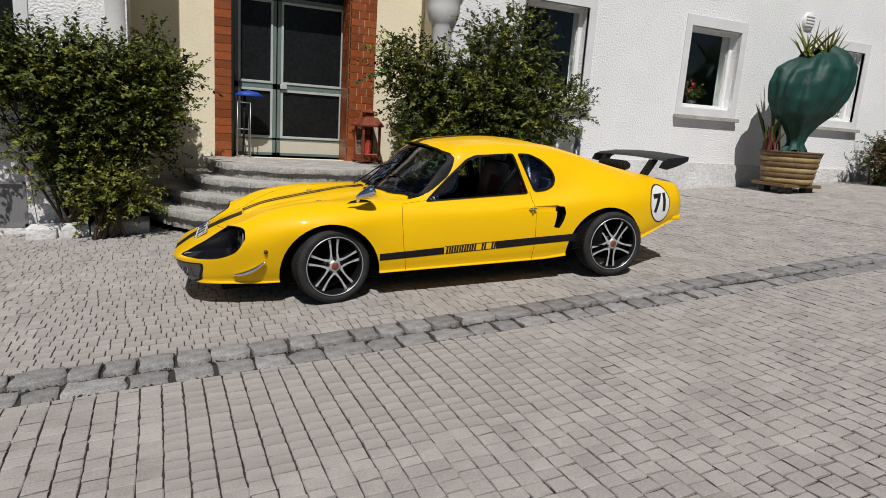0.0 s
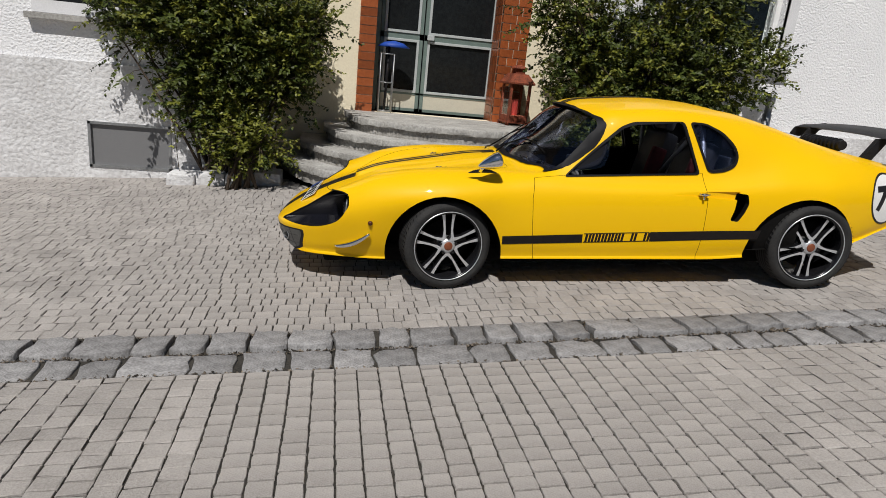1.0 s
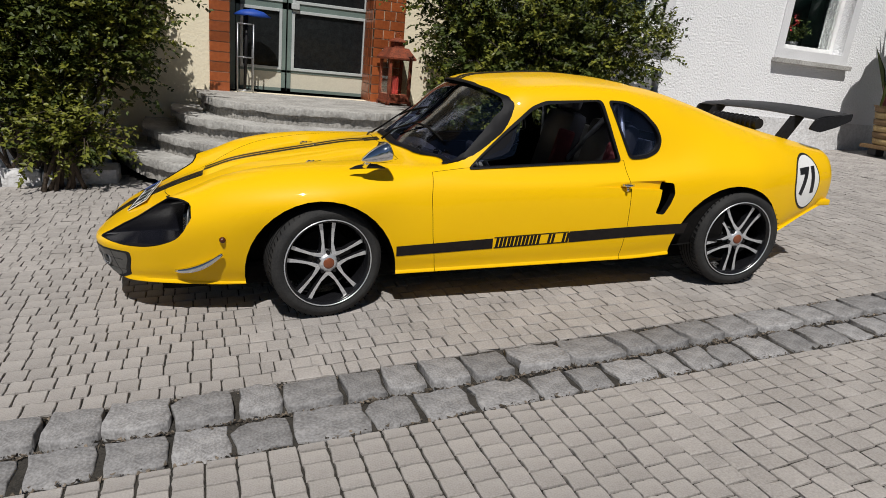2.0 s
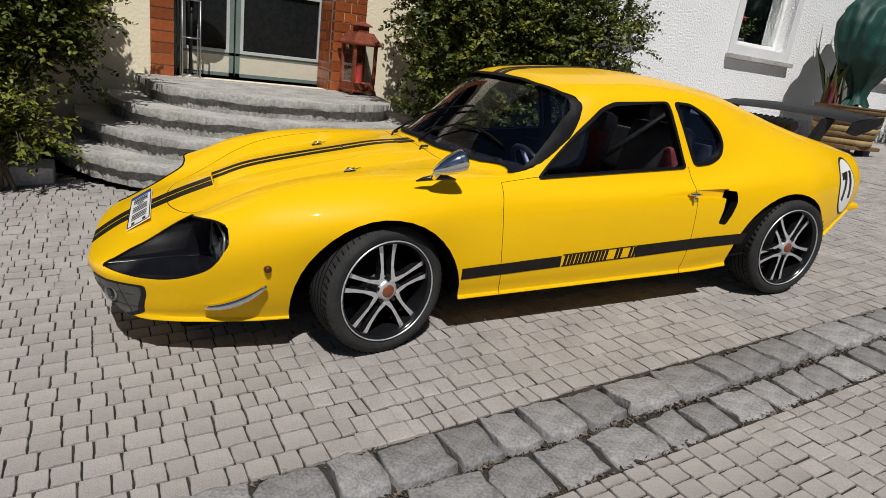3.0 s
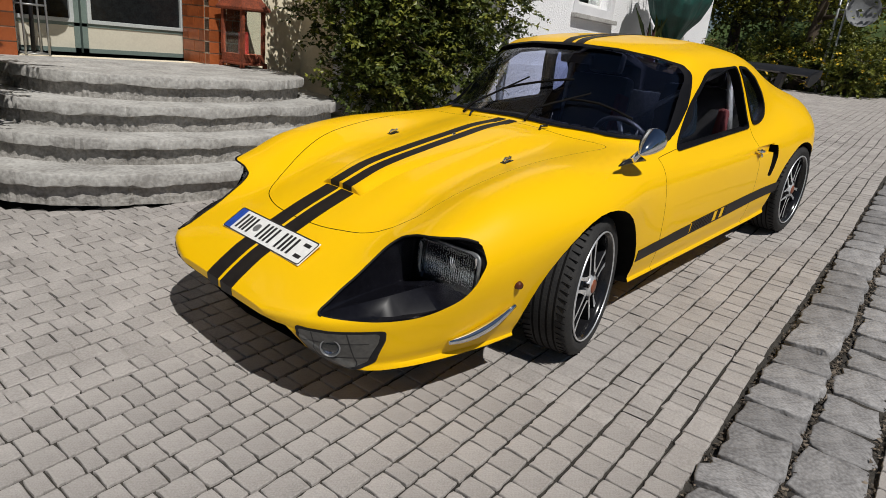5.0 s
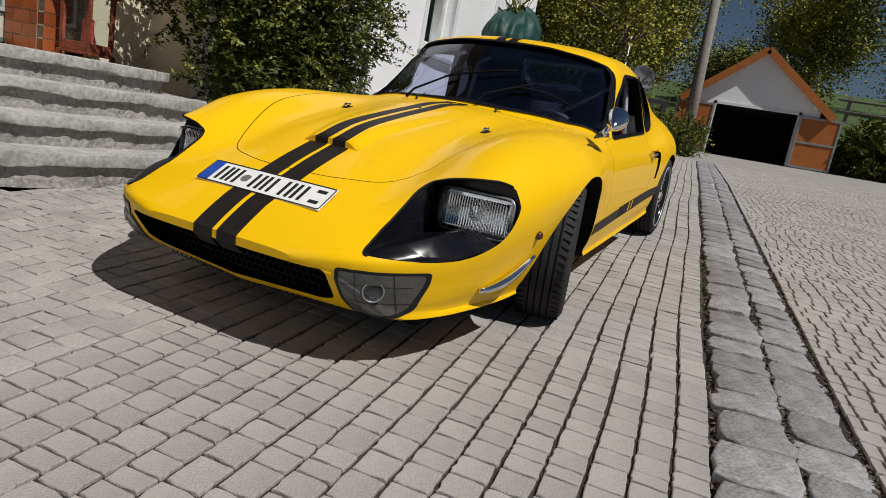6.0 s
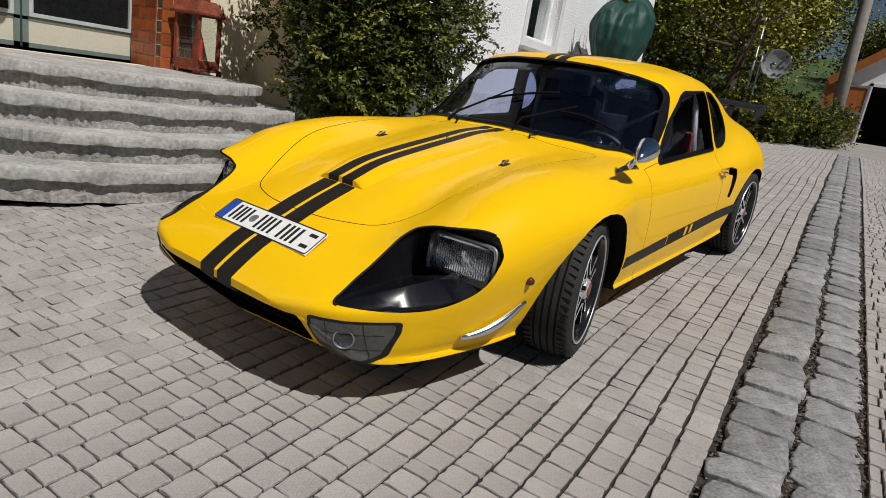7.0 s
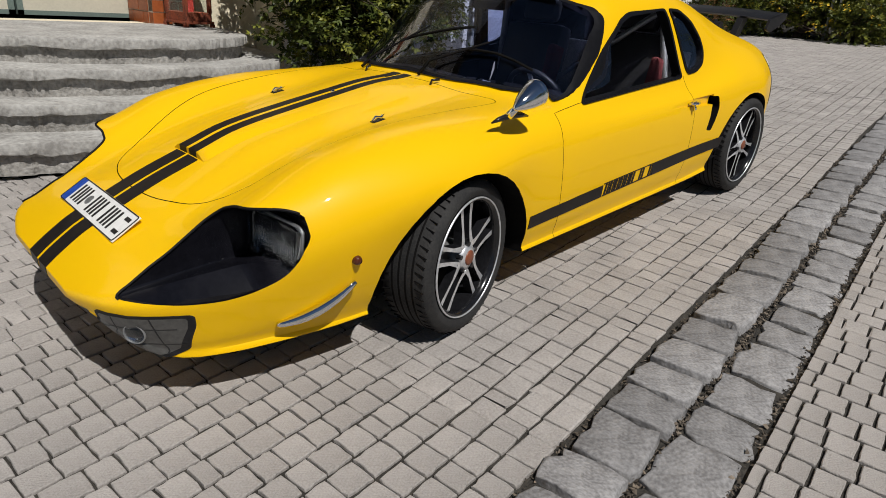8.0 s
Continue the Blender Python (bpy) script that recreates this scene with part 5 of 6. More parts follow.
def bush(name, label, base, lobes, stems, sprays, leaf=.05, light=.3, cat="shrub", long=.34, mats=(LEAF, LEAF_LIGHT)):
    """lobes: (x, y, z, rx, ry, rz) of the foliage, in world metres."""
    t = thing(name, label, cat)
    bm = bmesh.new()
    vol = np.array([(l[3] * l[4] * l[5]) ** .8 for l in lobes])
    shoots = []
    for k in range(sprays):
        l = lobes[rng.choice(len(lobes), p=vol / vol.sum())]
        d = rng.normal(0, 1, 3)
        d /= np.linalg.norm(d)
        r = rng.uniform(.1, 1.0) ** .6 * .88
        p = np.array(l[:3]) + d * r * np.array(l[3:])
        out = d / np.array(l[3:])
        out = out / np.linalg.norm(out) * .8 + np.array((0, -.15, .45)) + rng.normal(0, .45, 3)
        shoots.append((p, out, long * rng.uniform(.5, 1.0) * (1.5 if rng.random() < .08 else 1)))
    for k in range(stems):
        l = lobes[rng.integers(len(lobes))]
        b = Vector((base[0] + rng.normal(0, .16), base[1] + rng.normal(0, .07), base[2] - .05))
        e = Vector(l[:3]) + Vector((rng.normal(0, .5) * l[3], rng.normal(0, .5) * l[4], l[5] * rng.uniform(.0, .9)))
        mid = b.lerp(e, .5) + Vector((rng.normal(0, .08), rng.normal(0, .05), .15))
        tube(bm, [b, b.lerp(mid, .5) + Vector((0, 0, .05)), mid, mid.lerp(e, .5), e], [.02, .016, .012, .008, .003], 6)
        for q in range(6):
            f = mid.lerp(e, rng.uniform(0, 1))
            g = f + Vector(rng.normal(0, .2, 3))
            tube(bm, [f, f.lerp(g, .5) + Vector((0, 0, .02)), g], [.006, .004, .002], 5)
            shoots.append((np.array(f.lerp(g, .6)), np.array(g - f), long))
    part("stem", bm, BARK, t)
    order = rng.permutation(len(shoots))
    n = int(len(shoots) * (1 - light))
    shoot_part("foliage", [shoots[i] for i in order[:n]], leaf, mats[0], t)
    shoot_part("young_foliage", [shoots[i] for i in order[n:]], leaf, mats[1], t, "lighter young leaves")
    return t


bush("climbing_shrub", "dense green leafy shrub growing against the house wall", (3.0, 3.75, .25),
     [(2.1, 3.62, 1.95, .75, .38, .60), (2.9, 3.5, 1.5, .9, .5, .85), (3.7, 3.5, 1.6, .85, .5, .75), (3.3, 3.6, 2.5, .8, .35, .6), (2.6, 3.5, .9, .7, .4, .6), (3.5, 3.45, .9, .7, .42, .55), (4.3, 3.55, 1.75, .45, .35, .4), (2.35, 4.45, 1.6, .35, .35, .8), (1.75, 3.7, 2.1, .4, .3, .35), (2.2, 3.6, .75, .45, .35, .5), (2.1, 3.55, 1.3, .5, .35, .5)],
     36, 2300, leaf=.068, light=.36)
bush("climbing_shrub", "loose green rose shrub growing against the porch corner", (-1.9, 3.75, -.1),
     [(-1.68, 3.55, 1.50, .62, .40, .42), (-2.2, 3.6, 1.55, .7, .36, .42), (-1.5, 3.6, 1.1, .42, .36, .45), (-2.0, 3.6, 1.0, .55, .35, .45), (-2.75, 3.7, 1.58, .46, .25, .32), (-1.60, 3.6, 1.82, .55, .3, .24), (-1.2, 3.7, 1.65, .3, .25, .25), (-1.22, 3.65, 1.25, .26, .25, .35), (-.98, 3.72, 1.72, .22, .2, .18), (-2.6, 3.65, 1.72, .4, .25, .26), (-2.15, 3.6, 1.82, .45, .3, .24), (-2.25, 3.65, .72, .4, .25, .33), (-3.1, 3.7, 1.62, .40, .22, .24), (-1.22, 4.35, 1.55, .22, .35, .45), (-1.2, 4.6, 1.15, .20, .28, .38), (-1.22, 4.3, 2.0, .22, .3, .28)],
     46, 1650, leaf=.066, light=.32)
bush("low_shrub", "small bright green shrub at the foot of the wall", (-1.75, 3.35, -.08),
     [(-1.70, 3.36, .42, .30, .26, .24), (-1.90, 3.36, .30, .22, .2, .18), (-1.48, 3.38, .30, .2, .2, .18), (-1.66, 3.4, .60, .18, .18, .14)], 14, 260, leaf=.062, light=.8, long=.2)
bush("low_shrub", "reddish brown shrub beside the house corner", (11.8, 3.4, .75),
     [(11.75, 3.3, 1.15, .45, .4, .40), (12.3, 3.4, 1.2, .5, .45, .48), (11.95, 3.3, 1.45, .35, .35, .3)], 10, 420, leaf=.06, light=.35, mats=(LEAF, BROWN_LEAF))

for x, y in ((7.35, 4.5), (7.75, 4.52), (4.1, 4.5), (10.9, 4.5)):
    sill = thing("window_plant", "small green potted plant with red blooms behind glass", "potted plant")
    part("pot", lathe(bmesh.new(), [(0, 0), (.06, 0), (.085, .14), (.07, .14), (0, .12)], 16, "z", m=Matrix.Translation((x, y, 1.94))), DARK_POT, sill, smooth=True)
    shoot_part("foliage", [(np.array((x, y, 2.08)), np.array((rng.normal(0, .5), rng.normal(0, .3), 1.0)), .35 * rng.uniform(.5, 1.2)) for _ in range(16)], .07, LEAF, sill)
    leaf_part("bloom", [(x + rng.normal(0, .10), y, 2.3 + rng.normal(0, .10)) for _ in range(5)], .04, .02, 6, RED_FLOWER, sill)
    part("pot_shelf", boxed(x - .14, x + .14, y - .10, y + .10, 1.915, 1.94), WHITE_PAINT, sill)

# low stone edging of the bed
edging = tagged(new("bed_edging"), "pale rough stone edging below the shrubs", "edging", kind="structure")
for k in range(4):
    x = -2.55 + k * .31
    bm = boxed(x, x + .30, 3.50 + .02 * (k % 2), 3.85, ground_z(x) - .05, ground_z(x) + .11 + .02 * (k % 2), .025)
    for v in bm.verts:
        v.co += Vector((noise.noise(v.co * 9), noise.noise(v.co * 9 + Vector((5, 0, 0))), noise.noise(v.co * 9 + Vector((0, 7, 0))))) * .016
    part("edging_stone", bm, SOCKLE, edging, smooth=True)

# flower bits
fl = thing("rose_bloom", "single red rose bloom on a thin stem", "flower", m=pose(-2.5, 3.7, .50))
part("petals", lathe(bmesh.new(), [(0, 0), (.02, .01), (.03, .03), (.02, .05), (.0, .04)], 10), RED_FLOWER, fl, smooth=True)
part("stem", tube(bmesh.new(), [(0, 0, .01), (.02, .02, -.3), (.05, .03, -.62)], .004, 5), BARK, fl)

# ---- planter with wrapped palm ----
PX, PY = 8.85, 3.15
PZ = ground_z(PX, PY)
pl = thing("wooden_planter", "round weathered banded wooden tub planter on short feet", "planter", m=pose(PX, PY, PZ, 0, 0, -4))
def hoop(z0, z1, r0, r1, lip=.0):
    return lathe(bmesh.new(), [(0, z0), (r0 - .02, z0), (r0 + lip, z0 + .006), (r1 + lip, z1 - .006), (r1 - .02, z1), (0, z1)], 44)


for k in range(6):
    z0 = .16 + k * .09
    part("planter_band", hoop(z0, z0 + .088, .40 + .014 * k, .40 + .014 * (k + 1), .006 if k % 2 else 0), WOOD_BAND if k % 2 == 0 else WOOD_DARK, pl, "weathered wood band", smooth=True)
part("planter_rim", lathe(bmesh.new(), [(.42, .70), (.44, .705), (.50, .705), (.505, .70), (.495, .68)], 44), WOOD_DARK, pl, smooth=True)
for sx in (-1, 1):
    for sy in (-1, 1):
        part("planter_foot", boxed(sx * .24 - .08, sx * .24 + .08, sy * .22 - .07, sy * .22 + .07, 0, .10, .01), DARK_POT, pl)
part("trolley_board", boxed(-.42, .42, -.36, .36, .10, .155, .008), WOOD_DARK, pl)
part("potting_soil", lathe(bmesh.new(), [(0, .70), (.45, .69), (.46, .66)], 30), JOINT, pl)

palm = thing("wrapped_palm", "potted palm wrapped in a gathered dark green fleece bag", "wrapped plant", m=pose(PX, PY, PZ + .71))
bm = bmesh.new()
rings = []
NS = 90
for i in range(50):
    t = i / 49
    z = .0 + 1.72 * t
    r = float(np.interp(t, (0, .07, .16, .27, .38, .52, .68, .82, .91, .96, 1.0), (.24, .15, .19, .33, .55, .68, .74, .70, .56, .40, .20)))
    cx = .06 + .10 * t + .20 * t * t
    ring = []
    for k in range(NS):
        a = 2 * math.pi * k / NS
        fold = 1 + (.045 + .07 * max(0, t - .75) * 4) * math.sin(a * 9 + 2.3 * math.sin(t * 4)) + .03 * math.sin(a * 17 + 5 * t) + .11 * math.sin(a * 2 + .8) * t + .10 * noise.noise((1.6 * math.cos(a), 1.6 * math.sin(a), 2 * t)) + .07 * noise.noise((7 * math.cos(a), 7 * math.sin(a), 2.5 * t))
        ring.append(bm.verts.new((cx + r * fold * math.cos(a) * 1.12, r * fold * math.sin(a) * .68, z + .10 * math.cos(a) * t + .03 * math.sin(a * 5 + 7 * t))))
    rings.append(ring)
for a, b in zip(rings, rings[1:]):
    for k in range(NS):
        bm.faces.new((a[k], a[(k + 1) % NS], b[(k + 1) % NS], b[k]))
part("fleece_bag", bm, BAG, palm, "gathered dark green fleece", smooth=True, sharp=80)
bm = bmesh.new()
for k in range(34):
    a = rng.uniform(0, 6.28)
    tilt = rng.uniform(.15, 1.1)
    b = Vector(((-.02 if k % 2 else .52) + rng.normal(0, .05), rng.normal(0, .06), 1.58))
    d = Vector((math.cos(a) * tilt, math.sin(a) * tilt, 1)).normalized()
    s = d.cross(Vector((0, 1, .2))).normalized() * .020
    L = rng.uniform(.4, .72)
    v = [bm.verts.new(b - s), bm.verts.new(b + s), bm.verts.new(b + d * L * .6 + s * .8), bm.verts.new(b + d * L + Vector((0, 0, -.05))), bm.verts.new(b + d * L * .6 - s * .8)]
    bm.faces.new(v)
part("palm_leaf", bm, LEAF_LIGHT, palm)
part("palm_trunk", tube(bmesh.new(), [(0, 0, -.02), (.02, 0, .4), (.1, 0, .9)], .09, 10), BARK, palm)

def blades(name, label, x, y, z, n, h, material, cat, lean=.5):
    t = thing(name, label, cat)
    bm = bmesh.new()
    for k in range(n):
        a = rng.uniform(0, 6.28)
        tl = rng.uniform(.05, lean)
        d = Vector((math.cos(a) * tl, math.sin(a) * tl, 1)).normalized()
        s = Vector((-math.sin(a), math.cos(a), 0)) * .022
        L = h * rng.uniform(.5, 1.05)
        b = Vector((x + rng.normal(0, .06), y + rng.normal(0, .05), z - .02))
        q = b + d * L * .6
        tip = b + d * L + Vector((math.cos(a), math.sin(a), 0)) * L * .12
        v = [bm.verts.new(p) for p in (b - s, b + s, q + s * .9, tip, q - s * .9)]
        bm.faces.new(v)
    tagged(part("leaf_tuft", bm, material, t), kind="stuff")
    return t

blades("cordyline", "dark red spiky plant in the wooden tub", PX - .40, PY + .10, PZ + .71, 18, .48, PURPLE_LEAF, "potted plant", .30)
blades("tall_grass_plant", "thin pale green blades in the wooden tub", PX - .38, PY + .16, PZ + .71, 11, .85, LEAF, "potted plant", .35)

# wall vent and down pipe stub
vent = thing("wall_vent", "round white ventilation cap on the wall", "vent", m=pose(9.82, FACE - .0, 3.66, 90, 0, 0))
part("vent_cover", lathe(bmesh.new(), [(0, .05), (.13, .045), (.16, .02), (.165, -.02)], 28), WHITE_PAINT, vent, smooth=True)
for k in range(4):
    part("vent_slat", boxed(-.11, .11, -.09 + k * .055, -.075 + k * .055, .045, .062), SMOOTH_WHITE, vent)
tagged(part("bollard_light", lathe(bmesh.new(), [(.055, -.1), (.055, .88), (.045, .89), (.045, 1.02), (.06, 1.03), (.06, 1.12), (0, 1.125)], 20, "z", m=Matrix.Translation((4.75, 3.72, ground_z(4.75, 3.7)))), GREY_METAL, smooth=True), "grey cylindrical metal post lamp by the wall", "bollard")

# ---- garage, pole, dish, trees ----
GXF, GZ = 23.6, ground_z(23.6)
gar = thing("garage", "small white gabled garage with orange timber trim and doors", "garage")
GY0, GY1 = -4.42, -.02
OY0, OY1 = -3.74, -.93
GC = (GY0 + GY1) / 2
bm = bmesh.new()
for y0, y1, z0, z1 in ((GY0, OY0, -.3, 2.0), (OY1, GY1, -.3, 2.0)):
    box(bm, GXF, GXF + .25, y0, y1, GZ + z0, GZ + z1)
prism(bm, [(GY0, GZ + 2.0), (GY1, GZ + 2.0), (GY1, GZ + 2.15), (GC, GZ + 3.92), (GY0, GZ + 2.15)], "x", GXF, GXF + .25)
part("front_wall", bm, GABLE, gar)
# Walls and loft floor are coloured dark to give the shade inside the garage.
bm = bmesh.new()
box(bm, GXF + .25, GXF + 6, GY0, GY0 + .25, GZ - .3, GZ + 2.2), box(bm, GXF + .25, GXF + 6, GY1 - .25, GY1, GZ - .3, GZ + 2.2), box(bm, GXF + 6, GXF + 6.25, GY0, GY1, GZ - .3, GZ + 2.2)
part("side_wall", bm, UNLIT_ROOM, gar)
part("loft_floor", boxed(GXF + .26, GXF + 6, GY0 + .05, GY1 - .05, GZ + 2.01, GZ + 2.1), UNLIT_ROOM, gar)
for s in (-1, 1):
    half = GY1 - GC + .42
    ang = math.atan2(3.92 - 2.15, GY1 - GC)
    L = half / math.cos(ang)
    m = Matrix.Translation((GXF, GC, GZ + 4.0)) @ Matrix.Rotation(-s * ang, 4, "X")
    part("roof_slab", box(bmesh.new(), -.25, 6.5, 0 if s > 0 else -L, L if s > 0 else 0, .0, .10, m=m), ROOF_TILE, gar)
    part("barge_board", box(bmesh.new(), -.30, -.255, 0 if s > 0 else -L, L if s > 0 else 0, -.14, .12, m=m), ORANGE_WOOD, gar, "orange timber barge board")
    part("soffit", box(bmesh.new(), -.245, .0, 0 if s > 0 else -L, L if s > 0 else 0, -.03, -.004, m=m), ORANGE_WOOD, gar)
bm = bmesh.new()
box(bm, GXF - .03, GXF + .05, OY0 - .10, OY0, GZ, GZ + 2.0), box(bm, GXF - .03, GXF + .05, OY1, OY1 + .10, GZ, GZ + 2.0), box(bm, GXF - .03, GXF + .05, OY0 - .1, OY1 + .1, GZ + 1.9, GZ + 2.0)
part("door_frame", bm, WHITE_PAINT, gar)
for y, sgn in ((OY0 - .05, -1), (OY1 + .05, 1)):
    d = new("garage_door")
    d.parent = gar
    d.matrix_local = pose(GXF - .05, y, GZ + .05)
    part("door_panel", boxed(-.05, -.01, min(0, sgn * 1.36), max(0, sgn * 1.36), 0, 1.82), ORANGE_WOOD, d, "orange stained boards")
    bm = bmesh.new()
    for z in (0, .88, 1.76):
        box(bm, -.075, -.051, min(0, sgn * 1.36), max(0, sgn * 1.36), z, z + .07)
    for q in (0, 1.30):
        box(bm, -.078, -.051, sgn * q, sgn * (q + .07), 0, 1.83)
    part("door_rail", bm, GREY_METAL, d)
lampg = lathe(bmesh.new(), [(0, -.02), (.16, -.02), (.17, .02), (.12, .08), (0, .11)], 20, "x", m=Matrix.Translation((GXF - .1, -4.25, GZ + 2.3)) @ Matrix.Rotation(math.pi, 4, "Z"))
part("round_lamp", lampg, WHITE_PAINT, gar, smooth=True)

def bank_z(x, y):
    """A grassy bank that rises beside and behind the garage."""
    x0 = 24.6 if y < -5.6 else 30.6
    t = max(0, min(1, (x - x0) / 4.5))
    return ground_z(x, y) - .03 + 2.1 * t * t * (3 - 2 * t) + max(0, x - x0 - 4.5) * .12


sheet("bank", [24.5 + .75 * k for k in range(26)] + [50, 60], [-60, -40, -25, -18, -14, -11, -9, -7.5, -6.5, -5.7, -5.5, -4, -2, 0, 3, 6, 10], bank_z, GRASS, "grassy bank rising behind the garage", "bank")
fence = thing("rail_fence", "grey weathered post and rail fence on the bank", "fence")
for k in range(8):
    y = -6.2 - k * 1.9
    part("post", boxed(28.9, 29.02, y - .06, y + .06, bank_z(29, y) - .1, bank_z(29, y) + 1.1), POLE_WOOD, fence)
for z in (.45, .92):
    part("rail", tube(bmesh.new(), [(28.85, -5.8, bank_z(29, -6) + z), (28.85, -12, bank_z(29, -12) + z), (28.85, -20, bank_z(29, -20) + z)], .055, 6), POLE_WOOD, fence)
sheet("yard", [15.0, 16, 18, 20, 23.5, 24.2], [-20, -10, -6, -3, -1.03], lambda x, y: ground_z(x, y) - .003, ASPHALT, "pale worn yard before the garage", "yard")
sheet("yard", [14.7, 16, 18, 20, 23.5, 24.2], [-1.03, -.6, 0, .5], lambda x, y: ground_z(x, y) - .003, ASPHALT, "pale worn yard before the garage", "yard")


def tree(name, label, x, y, h, r, sprays, leaf=.16, trunk=.16, mats=(LEAF, LEAF_LIGHT), crown0=.35, per=8, spread=.22, light=.35):
    z = ground_z(x, y)
    t = thing(name, label, "tree")
    bm = bmesh.new()
    top = Vector((x + rng.normal(0, .2), y + rng.normal(0, .2), z + h * .8))
    b = Vector((x, y, z - .1))
    tube(bm, [b, b.lerp(top, .3) + Vector((.05, .04, 0)), b.lerp(top, .6), top], [trunk, trunk * .75, trunk * .5, trunk * .15], 10)
    pts = []
    for k in range(16):
        f = b.lerp(top, rng.uniform(crown0, .95))
        a = rng.uniform(0, 6.28)
        L = r * rng.uniform(.5, 1.0)
        g = f + Vector((math.cos(a) * L, math.sin(a) * L, L * rng.uniform(.1, .7)))
        tube(bm, [f, f.lerp(g, .5) + Vector((0, 0, -.05)), g], [trunk * .3, trunk * .18, trunk * .06], 6)
        for q in range(sprays // 16):
            c = f.lerp(g, rng.uniform(.35, 1.1)) + Vector(rng.normal(0, r * .17, 3))
            pts.append(np.array(c))
    part("trunk", bm, BARK, t)
    n = int(len(pts) * (1 - light))
    leaf_part("crown", pts[:n], leaf, spread, per, mats[0], t)
    leaf_part("crown_light", pts[n:], leaf, spread, per, mats[1], t, "lighter leaves with sunlight put into their colour")
    return t


for x, y, h, r, n in ((17.5, 3.4, 5.5, 2.4, 900), (20.5, 5.2, 7.0, 3.0, 1000), (16.3, 5.6, 5.0, 2.2, 800), (25, 3.6, 8.0, 3.0, 900), (30, 3.2, 9.0, 2.6, 900), (33, -5.0, 10.5, 2.5, 1000), (38, -1.6, 6.2, 2.6, 700), (36, -13, 8.5, 3.6, 900), (28, 7.5, 9, 3.6, 900), (36, 6, 12, 3.8, 900)):
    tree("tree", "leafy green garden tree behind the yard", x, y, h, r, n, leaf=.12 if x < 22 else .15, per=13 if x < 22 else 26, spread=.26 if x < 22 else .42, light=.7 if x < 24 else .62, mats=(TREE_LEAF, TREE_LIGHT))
tree("tree", "dark many-branched garden tree beside the drive", 15.7, 2.3, 4.4, 1.9, 260, leaf=.10, trunk=.19, crown0=.45, per=7, spread=.2, light=.6, mats=(TREE_LEAF, TREE_LIGHT))
bush("hedge", "mixed green garden hedge with small flowers beside the drive", (15.5, 1.4, .9),
     [(15.2, 1.0, 1.35, .8, .7, .55), (15.6, 1.9, 1.5, .9, .7, .7), (16.2, .9, 1.4, 1.2, .6, .6), (15.8, 2.8, 1.6, .9, .8, .8), (17.5, .7, 1.5, 1.3, .6, .7), (16.8, 1.8, 2.0, 1.1, .8, .9), (19.0, .9, 1.7, 1.4, .7, .8), (15.0, 3.4, 1.4, .7, .6, .6), (16.6, .0, 1.35, .9, .55, .55), (17.8, -.25, 1.55, 1.1, .5, .7), (15.2, 4.2, 1.3, .7, .6, .5)],
     14, 2300, leaf=.09, light=.6, cat="hedge", long=.4)
hedge_flowers = thing("flower_patch", "yellow blooms among the hedge by the drive", "flowers")
leaf_part("bloom", [(15.0 + rng.normal(0, .25), 2.2 + rng.normal(0, 1.1), 1.55 + rng.normal(0, .22)) for _ in range(60)], .07, .03, 5, YELLOW_FLOWER, hedge_flowers)
for ob in hedge_flowers.children:
    tagged(ob, kind="stuff")
bush("hedge", "dark green hedge beside the garage", (24, -6.8, 1.3),
     [(24, -6.6, 2.2, 1.2, 1.2, 1.0), (25, -8.5, 2.3, 1.4, 1.5, 1.1), (24, -11, 2.3, 1.4, 1.8, 1.1), (25, -14, 2.4, 1.4, 1.8, 1.2)],
     10, 800, leaf=.16, light=.35, cat="hedge", long=.6)
bush("ivy_bank", "bright green ivy covered slope beside the garage", (25.5, -8, 1.6),
     [(25.2, -5.9, 1.9, .9, .7, .7), (25.8, -7.2, 2.3, 1.0, 1.0, .9), (26.0, -9.0, 2.4, 1.0, 1.2, 1.0), (26.5, -11, 2.5, 1.1, 1.4, 1.0), (25.2, -6.4, 2.9, .8, .7, .6), (26.4, -8.2, 3.2, .8, 1.0, .5)],
     8, 1100, leaf=.15, light=.6, cat="ivy", long=.55, mats=(TREE_LEAF, TREE_LIGHT))
pole = tagged(part("utility_pole", tube(bmesh.new(), [(21.5, -.18, ground_z(21.5) - .1), (21.5, -.10, ground_z(21.5) + 2.6), (21.5, .10, ground_z(21.5) + 9)], [.21, .19, .13], 12), POLE_WOOD, smooth=True), "grey weathered wooden utility pole", "utility pole")
mast = thing("dish_mast", "thin grey pole with a round dish aerial", "aerial")
part("mast_pole", tube(bmesh.new(), [(15.3, 1.75, ground_z(15.3) - .1), (15.3, 1.75, ground_z(15.3) + 2.9)], .03, 8), GREY_METAL, mast)
part("mast_pole_thin", tube(bmesh.new(), [(15.3, 1.6, ground_z(15.3) - .1), (15.3, 1.6, ground_z(15.3) + 2.1)], .022, 8), GREY_METAL, mast)
bm = lathe(bmesh.new(), [(0, .06), (.15, .05), (.28, .01), (.34, -.03), (.35, -.03)], 28, "x", m=Matrix.Translation((15.25, 1.25, ground_z(15.3) + 1.85)) @ Matrix.Rotation(radians(20), 4, "Z"))
part("dish", bm, DISH, mast, smooth=True)
part("dish_arm", tube(bmesh.new(), [(15.3, 1.75, ground_z(15.3) + 1.85), (15.25, 1.25, ground_z(15.3) + 1.85)], .015, 6), GREY_METAL, mast)

